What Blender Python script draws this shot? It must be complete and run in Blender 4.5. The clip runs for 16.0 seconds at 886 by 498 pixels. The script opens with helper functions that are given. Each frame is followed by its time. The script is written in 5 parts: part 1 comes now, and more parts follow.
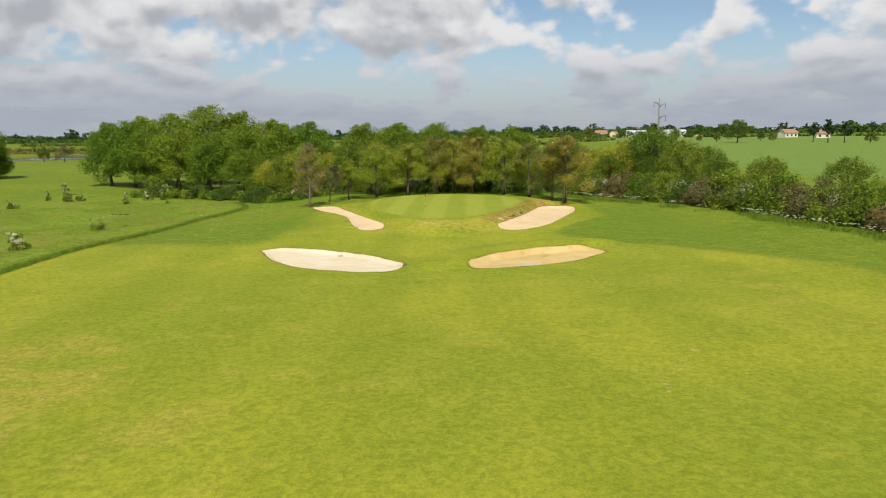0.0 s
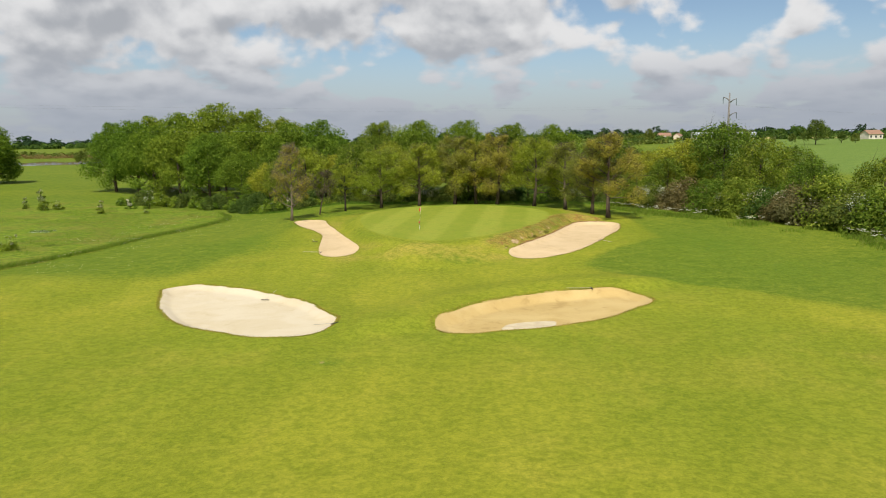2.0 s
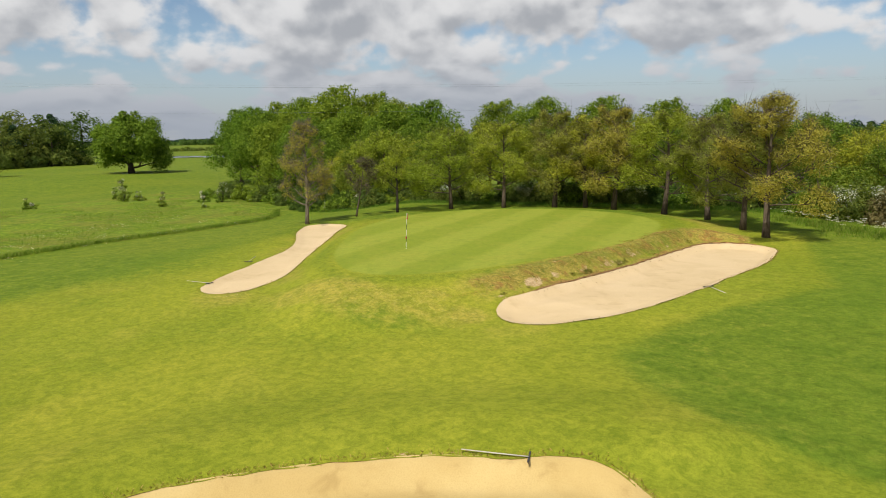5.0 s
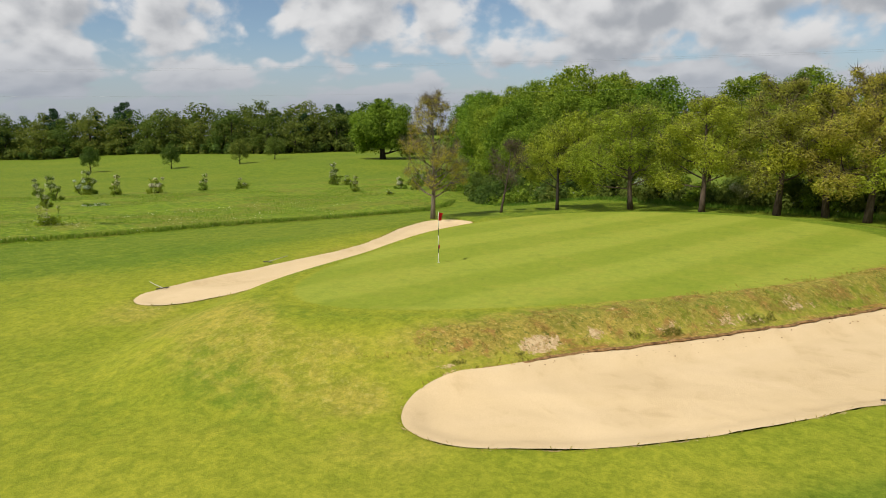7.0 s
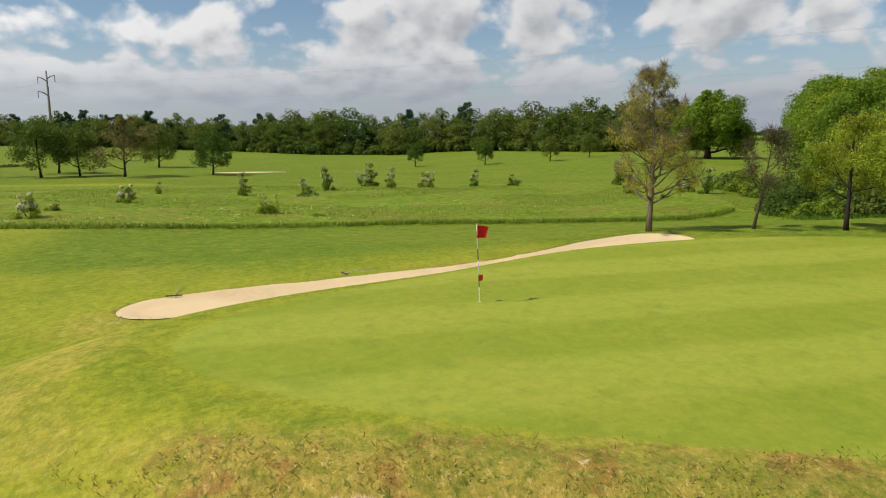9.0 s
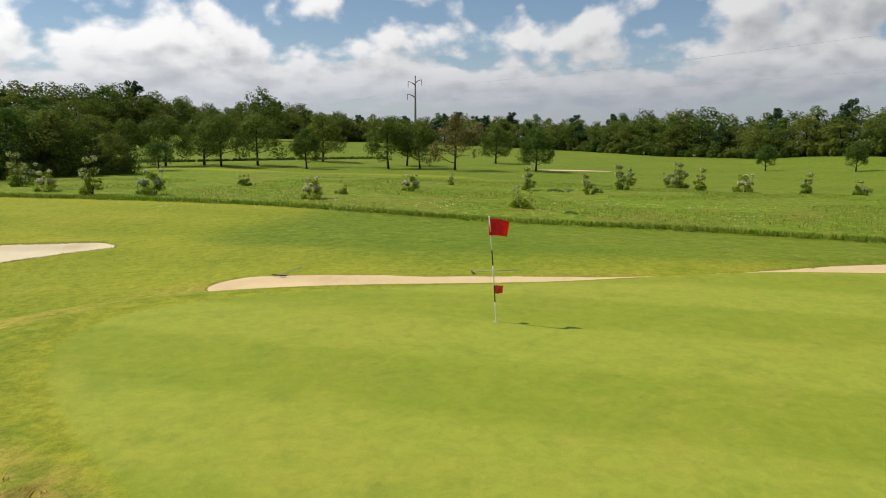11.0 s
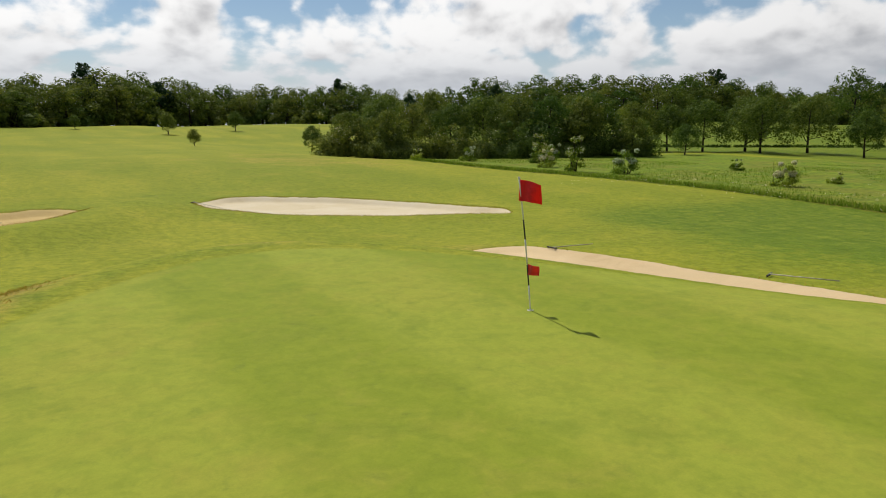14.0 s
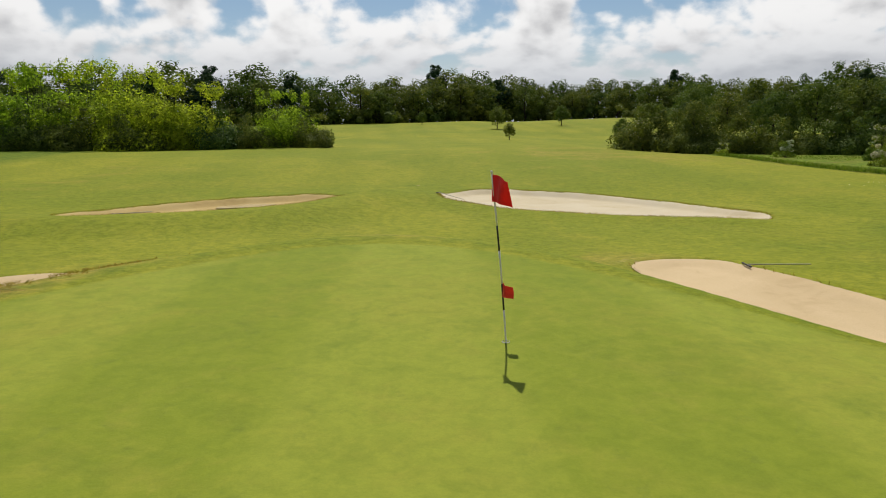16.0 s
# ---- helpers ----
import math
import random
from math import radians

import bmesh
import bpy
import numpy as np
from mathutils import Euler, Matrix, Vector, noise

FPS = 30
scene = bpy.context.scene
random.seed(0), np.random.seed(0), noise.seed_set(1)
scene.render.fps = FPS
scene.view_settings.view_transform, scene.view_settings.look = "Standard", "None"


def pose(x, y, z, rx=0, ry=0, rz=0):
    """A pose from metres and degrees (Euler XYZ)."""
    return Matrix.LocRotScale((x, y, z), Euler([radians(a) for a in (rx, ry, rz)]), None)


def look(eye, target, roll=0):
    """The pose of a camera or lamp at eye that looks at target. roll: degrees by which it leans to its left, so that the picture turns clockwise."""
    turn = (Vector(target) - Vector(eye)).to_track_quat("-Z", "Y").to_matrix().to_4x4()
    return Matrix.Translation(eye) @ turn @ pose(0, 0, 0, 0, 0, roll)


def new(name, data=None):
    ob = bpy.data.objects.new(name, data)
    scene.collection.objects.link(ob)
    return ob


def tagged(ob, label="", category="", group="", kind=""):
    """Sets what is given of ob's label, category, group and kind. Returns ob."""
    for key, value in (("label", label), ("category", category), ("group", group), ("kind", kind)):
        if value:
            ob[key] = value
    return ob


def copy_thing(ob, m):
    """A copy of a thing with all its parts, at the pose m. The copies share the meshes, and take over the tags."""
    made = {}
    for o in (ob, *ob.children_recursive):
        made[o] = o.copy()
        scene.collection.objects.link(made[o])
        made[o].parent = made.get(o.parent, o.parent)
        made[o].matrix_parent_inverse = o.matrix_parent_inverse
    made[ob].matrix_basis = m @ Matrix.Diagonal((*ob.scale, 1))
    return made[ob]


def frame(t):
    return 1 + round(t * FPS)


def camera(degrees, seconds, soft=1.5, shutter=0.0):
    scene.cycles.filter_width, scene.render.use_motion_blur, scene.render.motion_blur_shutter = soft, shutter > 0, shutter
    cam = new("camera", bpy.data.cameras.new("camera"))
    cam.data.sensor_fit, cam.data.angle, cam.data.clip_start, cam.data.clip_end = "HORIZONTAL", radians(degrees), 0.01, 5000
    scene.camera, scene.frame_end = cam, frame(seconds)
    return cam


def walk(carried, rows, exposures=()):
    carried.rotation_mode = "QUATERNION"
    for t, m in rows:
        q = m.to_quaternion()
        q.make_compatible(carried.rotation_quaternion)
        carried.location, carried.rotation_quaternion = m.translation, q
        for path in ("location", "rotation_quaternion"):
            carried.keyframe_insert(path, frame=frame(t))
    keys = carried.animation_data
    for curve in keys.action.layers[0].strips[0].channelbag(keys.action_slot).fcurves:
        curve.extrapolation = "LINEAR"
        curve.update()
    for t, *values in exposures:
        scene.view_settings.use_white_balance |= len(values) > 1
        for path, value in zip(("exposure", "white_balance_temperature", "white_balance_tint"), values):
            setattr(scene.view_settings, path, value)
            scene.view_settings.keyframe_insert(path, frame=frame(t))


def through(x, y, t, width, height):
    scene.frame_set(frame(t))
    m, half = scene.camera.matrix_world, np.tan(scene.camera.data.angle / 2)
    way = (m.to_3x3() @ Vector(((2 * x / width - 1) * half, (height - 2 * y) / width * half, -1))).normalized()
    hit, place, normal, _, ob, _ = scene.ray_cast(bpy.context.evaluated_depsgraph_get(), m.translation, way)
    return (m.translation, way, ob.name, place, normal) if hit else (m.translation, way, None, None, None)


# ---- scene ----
cam = camera(64.6, 16.0, 1.0)
PATH = [
    (0, (5.844, -88.363, 9.656), (5.763, -86.391, 9.332), -0.6),
    (0.5, (6.772, -82.758, 9.53), (6.664, -80.787, 9.21), -0.6),
    (1, (7.833, -77.228, 9.346), (7.688, -75.258, 9.03), -0.7),
    (1.5, (9.213, -71.995, 9.064), (9.016, -70.03, 8.753), -0.9),
    (2, (10.778, -67.112, 8.729), (10.53, -65.152, 8.418), -0.8),
    (2.5, (12.411, -62.389, 8.409), (12.103, -60.439, 8.093), -0.8),
    (3, (14.08, -57.495, 8.081), (13.673, -55.563, 7.761), -1.1),
    (3.2, (14.685, -55.357, 7.909), (14.233, -53.435, 7.591), -1.3),
    (5.5, (20.578, -32.296, 6.307), (19.609, -30.576, 5.991), -0.8),
    (6, (21.491, -27.6, 5.965), (20.347, -25.99, 5.648), -0.7),
    (6.5, (21.846, -23.26, 5.671), (20.533, -21.785, 5.351), -0.6),
    (7, (21.761, -19.205, 5.382), (20.29, -17.889, 5.058), -0.5),
    (7.5, (21.19, -15.304, 5.112), (19.575, -14.17, 4.786), -0.6),
    (8, (20.212, -11.584, 4.877), (18.473, -10.652, 4.551), -0.7),
    (8.5, (19.113, -8.238, 4.728), (17.27, -7.532, 4.406), -0.5),
    (9, (18.054, -5.365, 4.523), (16.134, -4.903, 4.207), -0.5),
    (9.2, (17.745, -4.371, 4.473), (15.803, -4.011, 4.159), -0.5),
    (11.3, (13.323, 3.633, 3.664), (11.464, 2.967, 3.351), 0.0),
    (11.5, (13.105, 4.23, 3.675), (11.281, 3.474, 3.357), -0.2),
    (12, (11.989, 5.497, 3.543), (10.28, 4.51, 3.222), -0.1),
    (12.5, (10.764, 6.665, 3.413), (9.211, 5.447, 3.087), -0.1),
    (13, (9.412, 7.591, 3.231), (8.046, 6.168, 2.904), 0.0),
    (13.5, (8.056, 8.45, 3.103), (6.894, 6.857, 2.77), -0.0),
    (14, (6.612, 9.146, 2.974), (5.67, 7.415, 2.636), 0.0),
    (14.5, (5.039, 9.586, 2.825), (4.339, 7.744, 2.485), -0.2),
    (15, (3.583, 9.751, 2.83), (3.126, 7.835, 2.485), -0.3),
    (15.5, (2.184, 9.377, 2.79), (1.955, 7.421, 2.442), -0.4),
    (16, (1.001, 8.646, 2.789), (0.955, 6.678, 2.44), -0.5),
]
walk(cam, [(t, look(eye, target, roll)) for t, eye, target, roll in PATH], [(0.0, 0.16), (3.0, 0.1), (6.0, 0.06), (9.0, 0.03), (12.5, -0.08), (16.0, -0.28)])

# ---- sun, sky, exposure ----
SUN_UP = radians(54)
scene.view_settings.exposure = 0.0
sun_data = bpy.data.lights.new("sun", "SUN")
sun_data.energy, sun_data.angle, sun_data.color = 4.5, radians(0.6), (1.0, 0.955, 0.87)
sun = new("sun", sun_data)
sun.matrix_world = look((0, -math.cos(SUN_UP) * 200, math.sin(SUN_UP) * 200), (0, 0, 0))


class Nodes:
    """Short hand for building a node tree."""

    def __init__(self, tree):
        self.tree = tree

    def add(self, kind, **inputs):
        node = self.tree.nodes.new(kind)
        for key, value in inputs.items():
            self.put(node, key, value)
        return node

    def put(self, node, key, value):
        slot = node.inputs[int(key[1:])] if key[0] == "i" and key[1:].isdigit() else node.inputs[key.replace("_", " ")]
        if isinstance(value, bpy.types.NodeSocket):
            self.tree.links.new(value, slot)
        else:
            slot.default_value = value

    def math(self, op, a, b=0.0, clamp=False):
        node = self.tree.nodes.new("ShaderNodeMath")
        node.operation, node.use_clamp = op, clamp
        self.put(node, "i0", a), self.put(node, "i1", b)
        return node.outputs[0]

    def noise(self, vector, scale, detail=4.0, rough=0.55, distort=0.0):
        node = self.add("ShaderNodeTexNoise", Scale=scale, Detail=detail, Roughness=rough, Distortion=distort)
        if vector is not None:
            self.put(node, "Vector", vector)
        return node.outputs["Fac"]

    def step(self, value, low, high, a=0.0, b=1.0):
        node = self.add("ShaderNodeMapRange")
        node.interpolation_type = "SMOOTHSTEP"
        for k, v in enumerate((value, low, high, a, b)):
            self.put(node, f"i{k}", v)
        return node.outputs[0]

    def mix(self, fac, a, b, blend="MIX"):
        node = self.tree.nodes.new("ShaderNodeMix")
        node.data_type, node.blend_type = "RGBA", blend
        for slot, value in ((0, fac), (6, a), (7, b)):
            if isinstance(value, tuple) and len(value) == 3:
                value = (*value, 1)
            self.put(node, f"i{slot}", value)
        return node.outputs[2]

    def warped(self, vector, scale, amount):
        """The vector, pushed about by noise."""
        bend = self.add("ShaderNodeTexNoise", Vector=vector, Scale=scale, Detail=4.0)
        node = self.add("ShaderNodeVectorMath")
        node.operation = "MULTIPLY_ADD"
        self.put(node, "i0", bend.outputs["Color"])
        node.inputs[1].default_value = (amount, amount, amount)
        self.put(node, "i2", vector)
        return node.outputs[0]

    def scaled(self, vector, xyz):
        node = self.add("ShaderNodeMapping")
        self.put(node, "Vector", vector)
        node.inputs["Scale"].default_value = xyz
        return node.outputs[0]


world = bpy.data.worlds.new("sky")
scene.world = world
world.use_nodes = True
world.node_tree.nodes.clear()
n = Nodes(world.node_tree)
sky = n.add("ShaderNodeTexSky")
sky.sky_type, sky.sun_disc, sky.sun_elevation, sky.sun_rotation = "NISHITA", False, SUN_UP, radians(180)
sky.air_density, sky.dust_density, sky.ozone_density = 1.0, 0.1, 2.2
blue = n.add("ShaderNodeVectorMath")
blue.operation = "SCALE"
n.put(blue, "i0", sky.outputs[0])
blue.inputs["Scale"].default_value = 0.10
way = n.add("ShaderNodeTexCoord").outputs["Generated"]
split = n.add("ShaderNodeSeparateXYZ", Vector=way)
lift = n.math("ADD", n.math("MAXIMUM", split.outputs[2], 0.0), 0.10)
flat = n.add("ShaderNodeCombineXYZ", X=n.math("DIVIDE", split.outputs[0], lift), Y=n.math("DIVIDE", split.outputs[1], lift), Z=0.37)
facing = n.add("ShaderNodeVectorMath")
facing.operation = "DOT_PRODUCT"
n.put(facing, "i0", way)
facing.inputs[1].default_value = (0, -math.cos(SUN_UP), math.sin(SUN_UP))
glow = n.step(facing.outputs["Value"], -0.1, 0.95)
rise = n.math("MULTIPLY", n.math("LOGARITHM", n.math("ADD", n.math("MAXIMUM", split.outputs[2], 0.0), 0.05), math.e), 0.26)
tall_way = n.add("ShaderNodeCombineXYZ", X=split.outputs[0], Y=split.outputs[1], Z=rise).outputs[0]


def density(vector, planar):
    """How thick the cloud is in a direction: a flat layer overhead and heaped, lobed puffs."""
    layer = n.noise(planar, 0.42, 4.0, 0.5, 0.2)
    heap = n.noise(vector, 4.2, 8.0, 0.55, 0.1)
    lobes = n.add("ShaderNodeTexVoronoi", Scale=14.0, Detail=2.0, Roughness=0.5)
    lobes.feature = "SMOOTH_F1"
    n.put(lobes, "Vector", n.warped(vector, 6.0, 0.10))
    puffs = n.math("SUBTRACT", 0.42, lobes.outputs["Distance"])
    body_ = n.math("ADD", n.math("MULTIPLY", layer, 0.30), n.math("MULTIPLY", heap, 0.70))
    return n.math("ADD", body_, n.math("MULTIPLY", puffs, 0.19))


above = n.add("ShaderNodeVectorMath")
above.operation = "ADD"
n.put(above, "i0", tall_way)
above.inputs[1].default_value = (0.0, -0.006, 0.030)
body = density(tall_way, flat.outputs[0])
over = density(above.outputs[0], flat.outputs[0])
cover = n.step(n.math("ADD", body, n.math("MULTIPLY", glow, 0.05)), 0.385, 0.455)
cover = n.math("MULTIPLY", cover, n.step(split.outputs[2], 0.80, 0.40))
tone = n.math("ADD", n.math("MULTIPLY", n.math("SUBTRACT", over, body), 3.4), n.math("MULTIPLY", n.math("SUBTRACT", body, 0.46), 1.8))
lit = n.mix(glow, (0.84, 0.84, 0.845), (1.42, 1.41, 1.40))
dim = n.mix(glow, (0.445, 0.465, 0.50), (0.66, 0.66, 0.68))
grey = n.mix(n.step(tone, -0.22, 0.40), lit, dim)
low = n.step(split.outputs[2], 0.13, 0.0)
grey = n.mix(n.math("MULTIPLY", low, 0.55), grey, n.mix(glow, (0.38, 0.415, 0.48), (0.90, 0.93, 0.97)))
full = n.mix(cover, blue.outputs[0], grey)
full = n.mix(n.math("MULTIPLY", n.step(split.outputs[2], 0.14, 0.0), 0.92), full, n.mix(glow, (0.40, 0.44, 0.51), (0.84, 0.89, 0.96)))
n.add("ShaderNodeOutputWorld", Surface=n.add("ShaderNodeBackground", Color=full, Strength=0.84).outputs[0])


# ---- materials ----
def material(name):
    m = bpy.data.materials.new(name)
    m.use_nodes = True
    m.node_tree.nodes.clear()
    return m, Nodes(m.node_tree)


def finish(k, color, rough, bump=None, strength=0.3, distance=0.02, spec=0.3, metal=0.0):
    p = k.add("ShaderNodeBsdfPrincipled", Roughness=rough, Metallic=metal)
    k.put(p, "Base Color", color if isinstance(color, bpy.types.NodeSocket) else (*color, 1))
    p.inputs["Specular IOR Level"].default_value = spec
    if bump is not None:
        b = k.add("ShaderNodeBump", Strength=strength, Distance=distance, Height=bump)
        k.put(p, "Normal", b.outputs[0])
    k.add("ShaderNodeOutputMaterial", Surface=p.outputs[0])
    return p


def plain(name, color, other=None, scale=6.0, rough=0.6, metal=0.0, spec=0.4, bump=0.2):
    """One painted, wooden or metal surface with a wear pattern and grain."""
    m, k = material(name)
    at = k.add("ShaderNodeTexCoord").outputs["Object"]
    wear = k.noise(at, scale, 5.0, 0.6)
    grain = k.noise(at, scale * 14, 3.0, 0.6)
    other = other or tuple(c * 0.7 for c in color)
    fac = k.step(k.math("ADD", k.math("MULTIPLY", wear, 0.7), k.math("MULTIPLY", grain, 0.3)), 0.38, 0.64)
    finish(k, k.mix(fac, color, other), rough, grain, bump, 0.01, spec, metal)
    return m


def turf_material():
    """All mown and unmown grass; the zones lie in the mesh's own attributes."""
    m, k = material("turf")
    at = k.add("ShaderNodeTexCoord").outputs["Object"]

    def zone(name):
        a = k.add("ShaderNodeAttribute")
        a.attribute_name = name
        return a.outputs["Fac"]

    wide = k.noise(at, 0.045, 4.0, 0.55, 0.3)
    patch = k.noise(at, 0.22, 5.0, 0.6, 0.4)
    tuft = k.noise(at, 1.6, 5.0, 0.65, 0.2)
    fine = k.noise(at, 9.0, 4.0, 0.7)
    blade = k.noise(at, 34.0, 3.0, 0.7)
    streak = k.noise(k.scaled(at, (1.1, 0.12, 1.0)), 1.0, 4.0, 0.6, 0.3)
    # fairway
    lush, fair, dry = (0.190, 0.222, 0.020), (0.268, 0.270, 0.026), (0.310, 0.280, 0.040)
    col = k.mix(k.step(wide, 0.36, 0.66), lush, fair)
    col = k.mix(k.math("MULTIPLY", k.step(patch, 0.48, 0.72), 0.40), col, dry)
    col = k.mix(k.math("MULTIPLY", k.step(streak, 0.5, 0.75), 0.30), col, (0.278, 0.262, 0.028))
    blotch = k.noise(at, 0.75, 6.0, 0.68, 0.5)
    col = k.mix(k.math("MULTIPLY", k.step(blotch, 0.50, 0.66), 0.36), col, (0.150, 0.185, 0.012))
    col = k.mix(k.math("MULTIPLY", k.step(blotch, 0.46, 0.32), 0.22), col, (0.282, 0.272, 0.034))
    # broad mower passes along the fairway
    lie = k.add("ShaderNodeSeparateXYZ", Vector=at)
    passes = k.math("SINE", k.math("ADD", k.math("MULTIPLY", lie.outputs[0], 0.72), k.math("ADD", k.math("MULTIPLY", lie.outputs[1], 0.06), k.math("MULTIPLY", wide, 9.0))))
    col = k.mix(k.math("MULTIPLY", k.step(passes, -0.3, 0.7), 0.30), col, (0.168, 0.200, 0.015))
    # semi-rough, thicker and greener; its dark tone also stands in for cloud shade
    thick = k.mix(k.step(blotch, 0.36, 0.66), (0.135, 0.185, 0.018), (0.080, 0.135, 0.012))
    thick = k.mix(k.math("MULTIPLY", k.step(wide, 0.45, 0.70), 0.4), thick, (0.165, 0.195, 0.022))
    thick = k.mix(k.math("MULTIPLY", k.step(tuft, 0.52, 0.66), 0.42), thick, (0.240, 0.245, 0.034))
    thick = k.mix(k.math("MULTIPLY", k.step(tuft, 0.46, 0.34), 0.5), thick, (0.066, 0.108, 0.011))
    rough_shade_zone = k.step(zone("rough"), 0.1, 0.9)
    col = k.mix(k.math("MULTIPLY", rough_shade_zone, 0.85), col, thick)
    # dry shoulders of the mound
    parched = k.mix(k.step(tuft, 0.40, 0.62), (0.330, 0.262, 0.052), (0.225, 0.215, 0.028))
    straw = k.noise(at, 5.5, 6.0, 0.75, 0.4)
    parched = k.mix(k.math("MULTIPLY", k.step(straw, 0.50, 0.66), 0.7), parched, (0.440, 0.350, 0.120))
    parched = k.mix(k.math("MULTIPLY", k.step(straw, 0.46, 0.32), 0.7), parched, (0.130, 0.145, 0.022))
    dry_zone = k.step(k.math("ADD", zone("dry"), k.math("MULTIPLY", k.math("SUBTRACT", patch, 0.5), 1.4)), 0.35, 0.80)
    col = k.mix(k.math("MULTIPLY", dry_zone, 0.70), col, parched)
    # worn bank: rust, straw and bare soil with single green tufts
    worn_mix = k.noise(at, 0.9, 5.0, 0.65, 0.6)
    stalks = k.noise(k.scaled(at, (1.0, 1.6, 1.0)), 6.5, 6.0, 0.78, 0.5)
    spots = k.math("SUBTRACT", 1.0, k.noise(at, 8.0, 3.0, 0.6, 0.8))
    scrub = k.mix(k.step(worn_mix, 0.50, 0.60), (0.290, 0.225, 0.048), (0.255, 0.145, 0.042))
    scrub = k.mix(k.step(worn_mix, 0.46, 0.38), scrub, (0.200, 0.175, 0.030))
    scrub = k.mix(k.math("MULTIPLY", k.step(stalks, 0.53, 0.64), 0.80), scrub, (0.470, 0.345, 0.135))
    scrub = k.mix(k.math("MULTIPLY", k.step(stalks, 0.47, 0.34), 0.80), scrub, (0.120, 0.118, 0.026))
    scrub = k.mix(k.math("MULTIPLY", k.step(spots, 0.42, 0.36), 0.70), scrub, (0.070, 0.100, 0.018))
    worn_zone = k.step(k.math("ADD", zone("worn"), k.math("MULTIPLY", k.math("SUBTRACT", k.math("ADD", k.math("MULTIPLY", worn_mix, 0.5), k.math("MULTIPLY", stalks, 0.5)), 0.5), 1.8)), 0.38, 0.66)
    col = k.mix(worn_zone, col, scrub)
    # putting green with mowing bands, their differing sheen painted as two tints
    split = k.add("ShaderNodeSeparateXYZ", Vector=at)
    band = k.math("SINE", k.math("MULTIPLY", k.math("ADD", split.outputs[0], k.math("MULTIPLY", k.math("SUBTRACT", patch, 0.5), 0.5)), 1.22))
    band = k.step(band, -0.45, 0.45)
    putt = k.mix(band, (0.206, 0.248, 0.025), (0.253, 0.287, 0.036))
    putt = k.mix(k.math("MULTIPLY", k.step(k.math("ADD", k.math("MULTIPLY", patch, 0.6), k.math("MULTIPLY", tuft, 0.4)), 0.44, 0.64), 0.45), putt, (0.292, 0.280, 0.042))
    putt = k.mix(k.math("MULTIPLY", k.step(blotch, 0.50, 0.68), 0.38), putt, (0.140, 0.190, 0.022))
    putt = k.mix(k.math("MULTIPLY", k.step(blotch, 0.46, 0.30), 0.36), putt, (0.290, 0.270, 0.046))
    putt = k.mix(k.math("MULTIPLY", k.step(k.noise(at, 2.6, 5.0, 0.7, 0.3), 0.56, 0.72), 0.32), putt, (0.130, 0.165, 0.030))
    green_zone = k.step(k.math("ADD", zone("green"), k.math("MULTIPLY", k.math("SUBTRACT", tuft, 0.5), 0.5)), 0.30, 0.70)
    col = k.mix(green_zone, col, putt)
    ring_zone = k.math("MULTIPLY", zone("ring"), k.step(tuft, 0.30, 0.65))
    col = k.mix(k.math("MULTIPLY", ring_zone, 0.66), col, (0.105, 0.165, 0.015))
    # unmown meadow
    wild = k.mix(k.step(tuft, 0.36, 0.66), (0.095, 0.158, 0.012), (0.205, 0.250, 0.024))
    wild = k.mix(k.math("MULTIPLY", k.step(patch, 0.46, 0.62), 0.6), wild, (0.190, 0.172, 0.036))
    wild = k.mix(k.math("MULTIPLY", k.step(wide, 0.52, 0.70), 0.4), wild, (0.150, 0.230, 0.016))
    wild = k.mix(k.math("MULTIPLY", k.step(blotch, 0.48, 0.60), 0.5), wild, (0.110, 0.138, 0.020))
    wild = k.mix(k.math("MULTIPLY", k.step(tuft, 0.57, 0.70), 0.45), wild, (0.250, 0.265, 0.050))
    meadow_zone = k.step(zone("meadow"), 0.40, 0.60)
    col = k.mix(meadow_zone, col, wild)
    # crops and stubble far off
    crop = k.mix(k.step(patch, 0.35, 0.65), (0.125, 0.190, 0.038), (0.150, 0.212, 0.046))
    col = k.mix(zone("crop"), col, crop)
    col = k.mix(zone("stubble"), col, k.mix(k.step(patch, 0.35, 0.65), (0.52, 0.40, 0.18), (0.42, 0.33, 0.16)))
    # grain of the blades
    grain = k.math("ADD", k.math("MULTIPLY", fine, 0.55), k.math("MULTIPLY", blade, 0.45))
    amount = k.math("SUBTRACT", 0.95, k.math("MULTIPLY", green_zone, 0.62))
    col = k.mix(amount, col, k.mix(k.step(grain, 0.38, 0.63), (0.42, 0.44, 0.40), (0.595, 0.58, 0.545)), "OVERLAY")
    tufts = k.noise(at, 3.0, 5.0, 0.7, 0.5)
    soft_tufts = k.math("SUBTRACT", 0.9, k.math("MULTIPLY", green_zone, 0.55))
    col = k.mix(soft_tufts, col, k.mix(k.step(tufts, 0.36, 0.64), (0.40, 0.425, 0.375), (0.59, 0.575, 0.545)), "OVERLAY")
    # bare earth
    earth = k.mix(k.step(fine, 0.40, 0.62), (0.540, 0.395, 0.215), (0.360, 0.235, 0.105))
    earth = k.mix(k.math("MULTIPLY", k.step(spots, 0.42, 0.35), 0.75), earth, (0.075, 0.095, 0.020))
    bare = k.step(k.math("ADD", zone("earth"), k.math("MULTIPLY", k.math("SUBTRACT", k.math("ADD", k.math("MULTIPLY", tuft, 0.5), k.math("MULTIPLY", stalks, 0.5)), 0.5), 2.4)), 0.50, 0.62)
    col = k.mix(bare, col, earth)
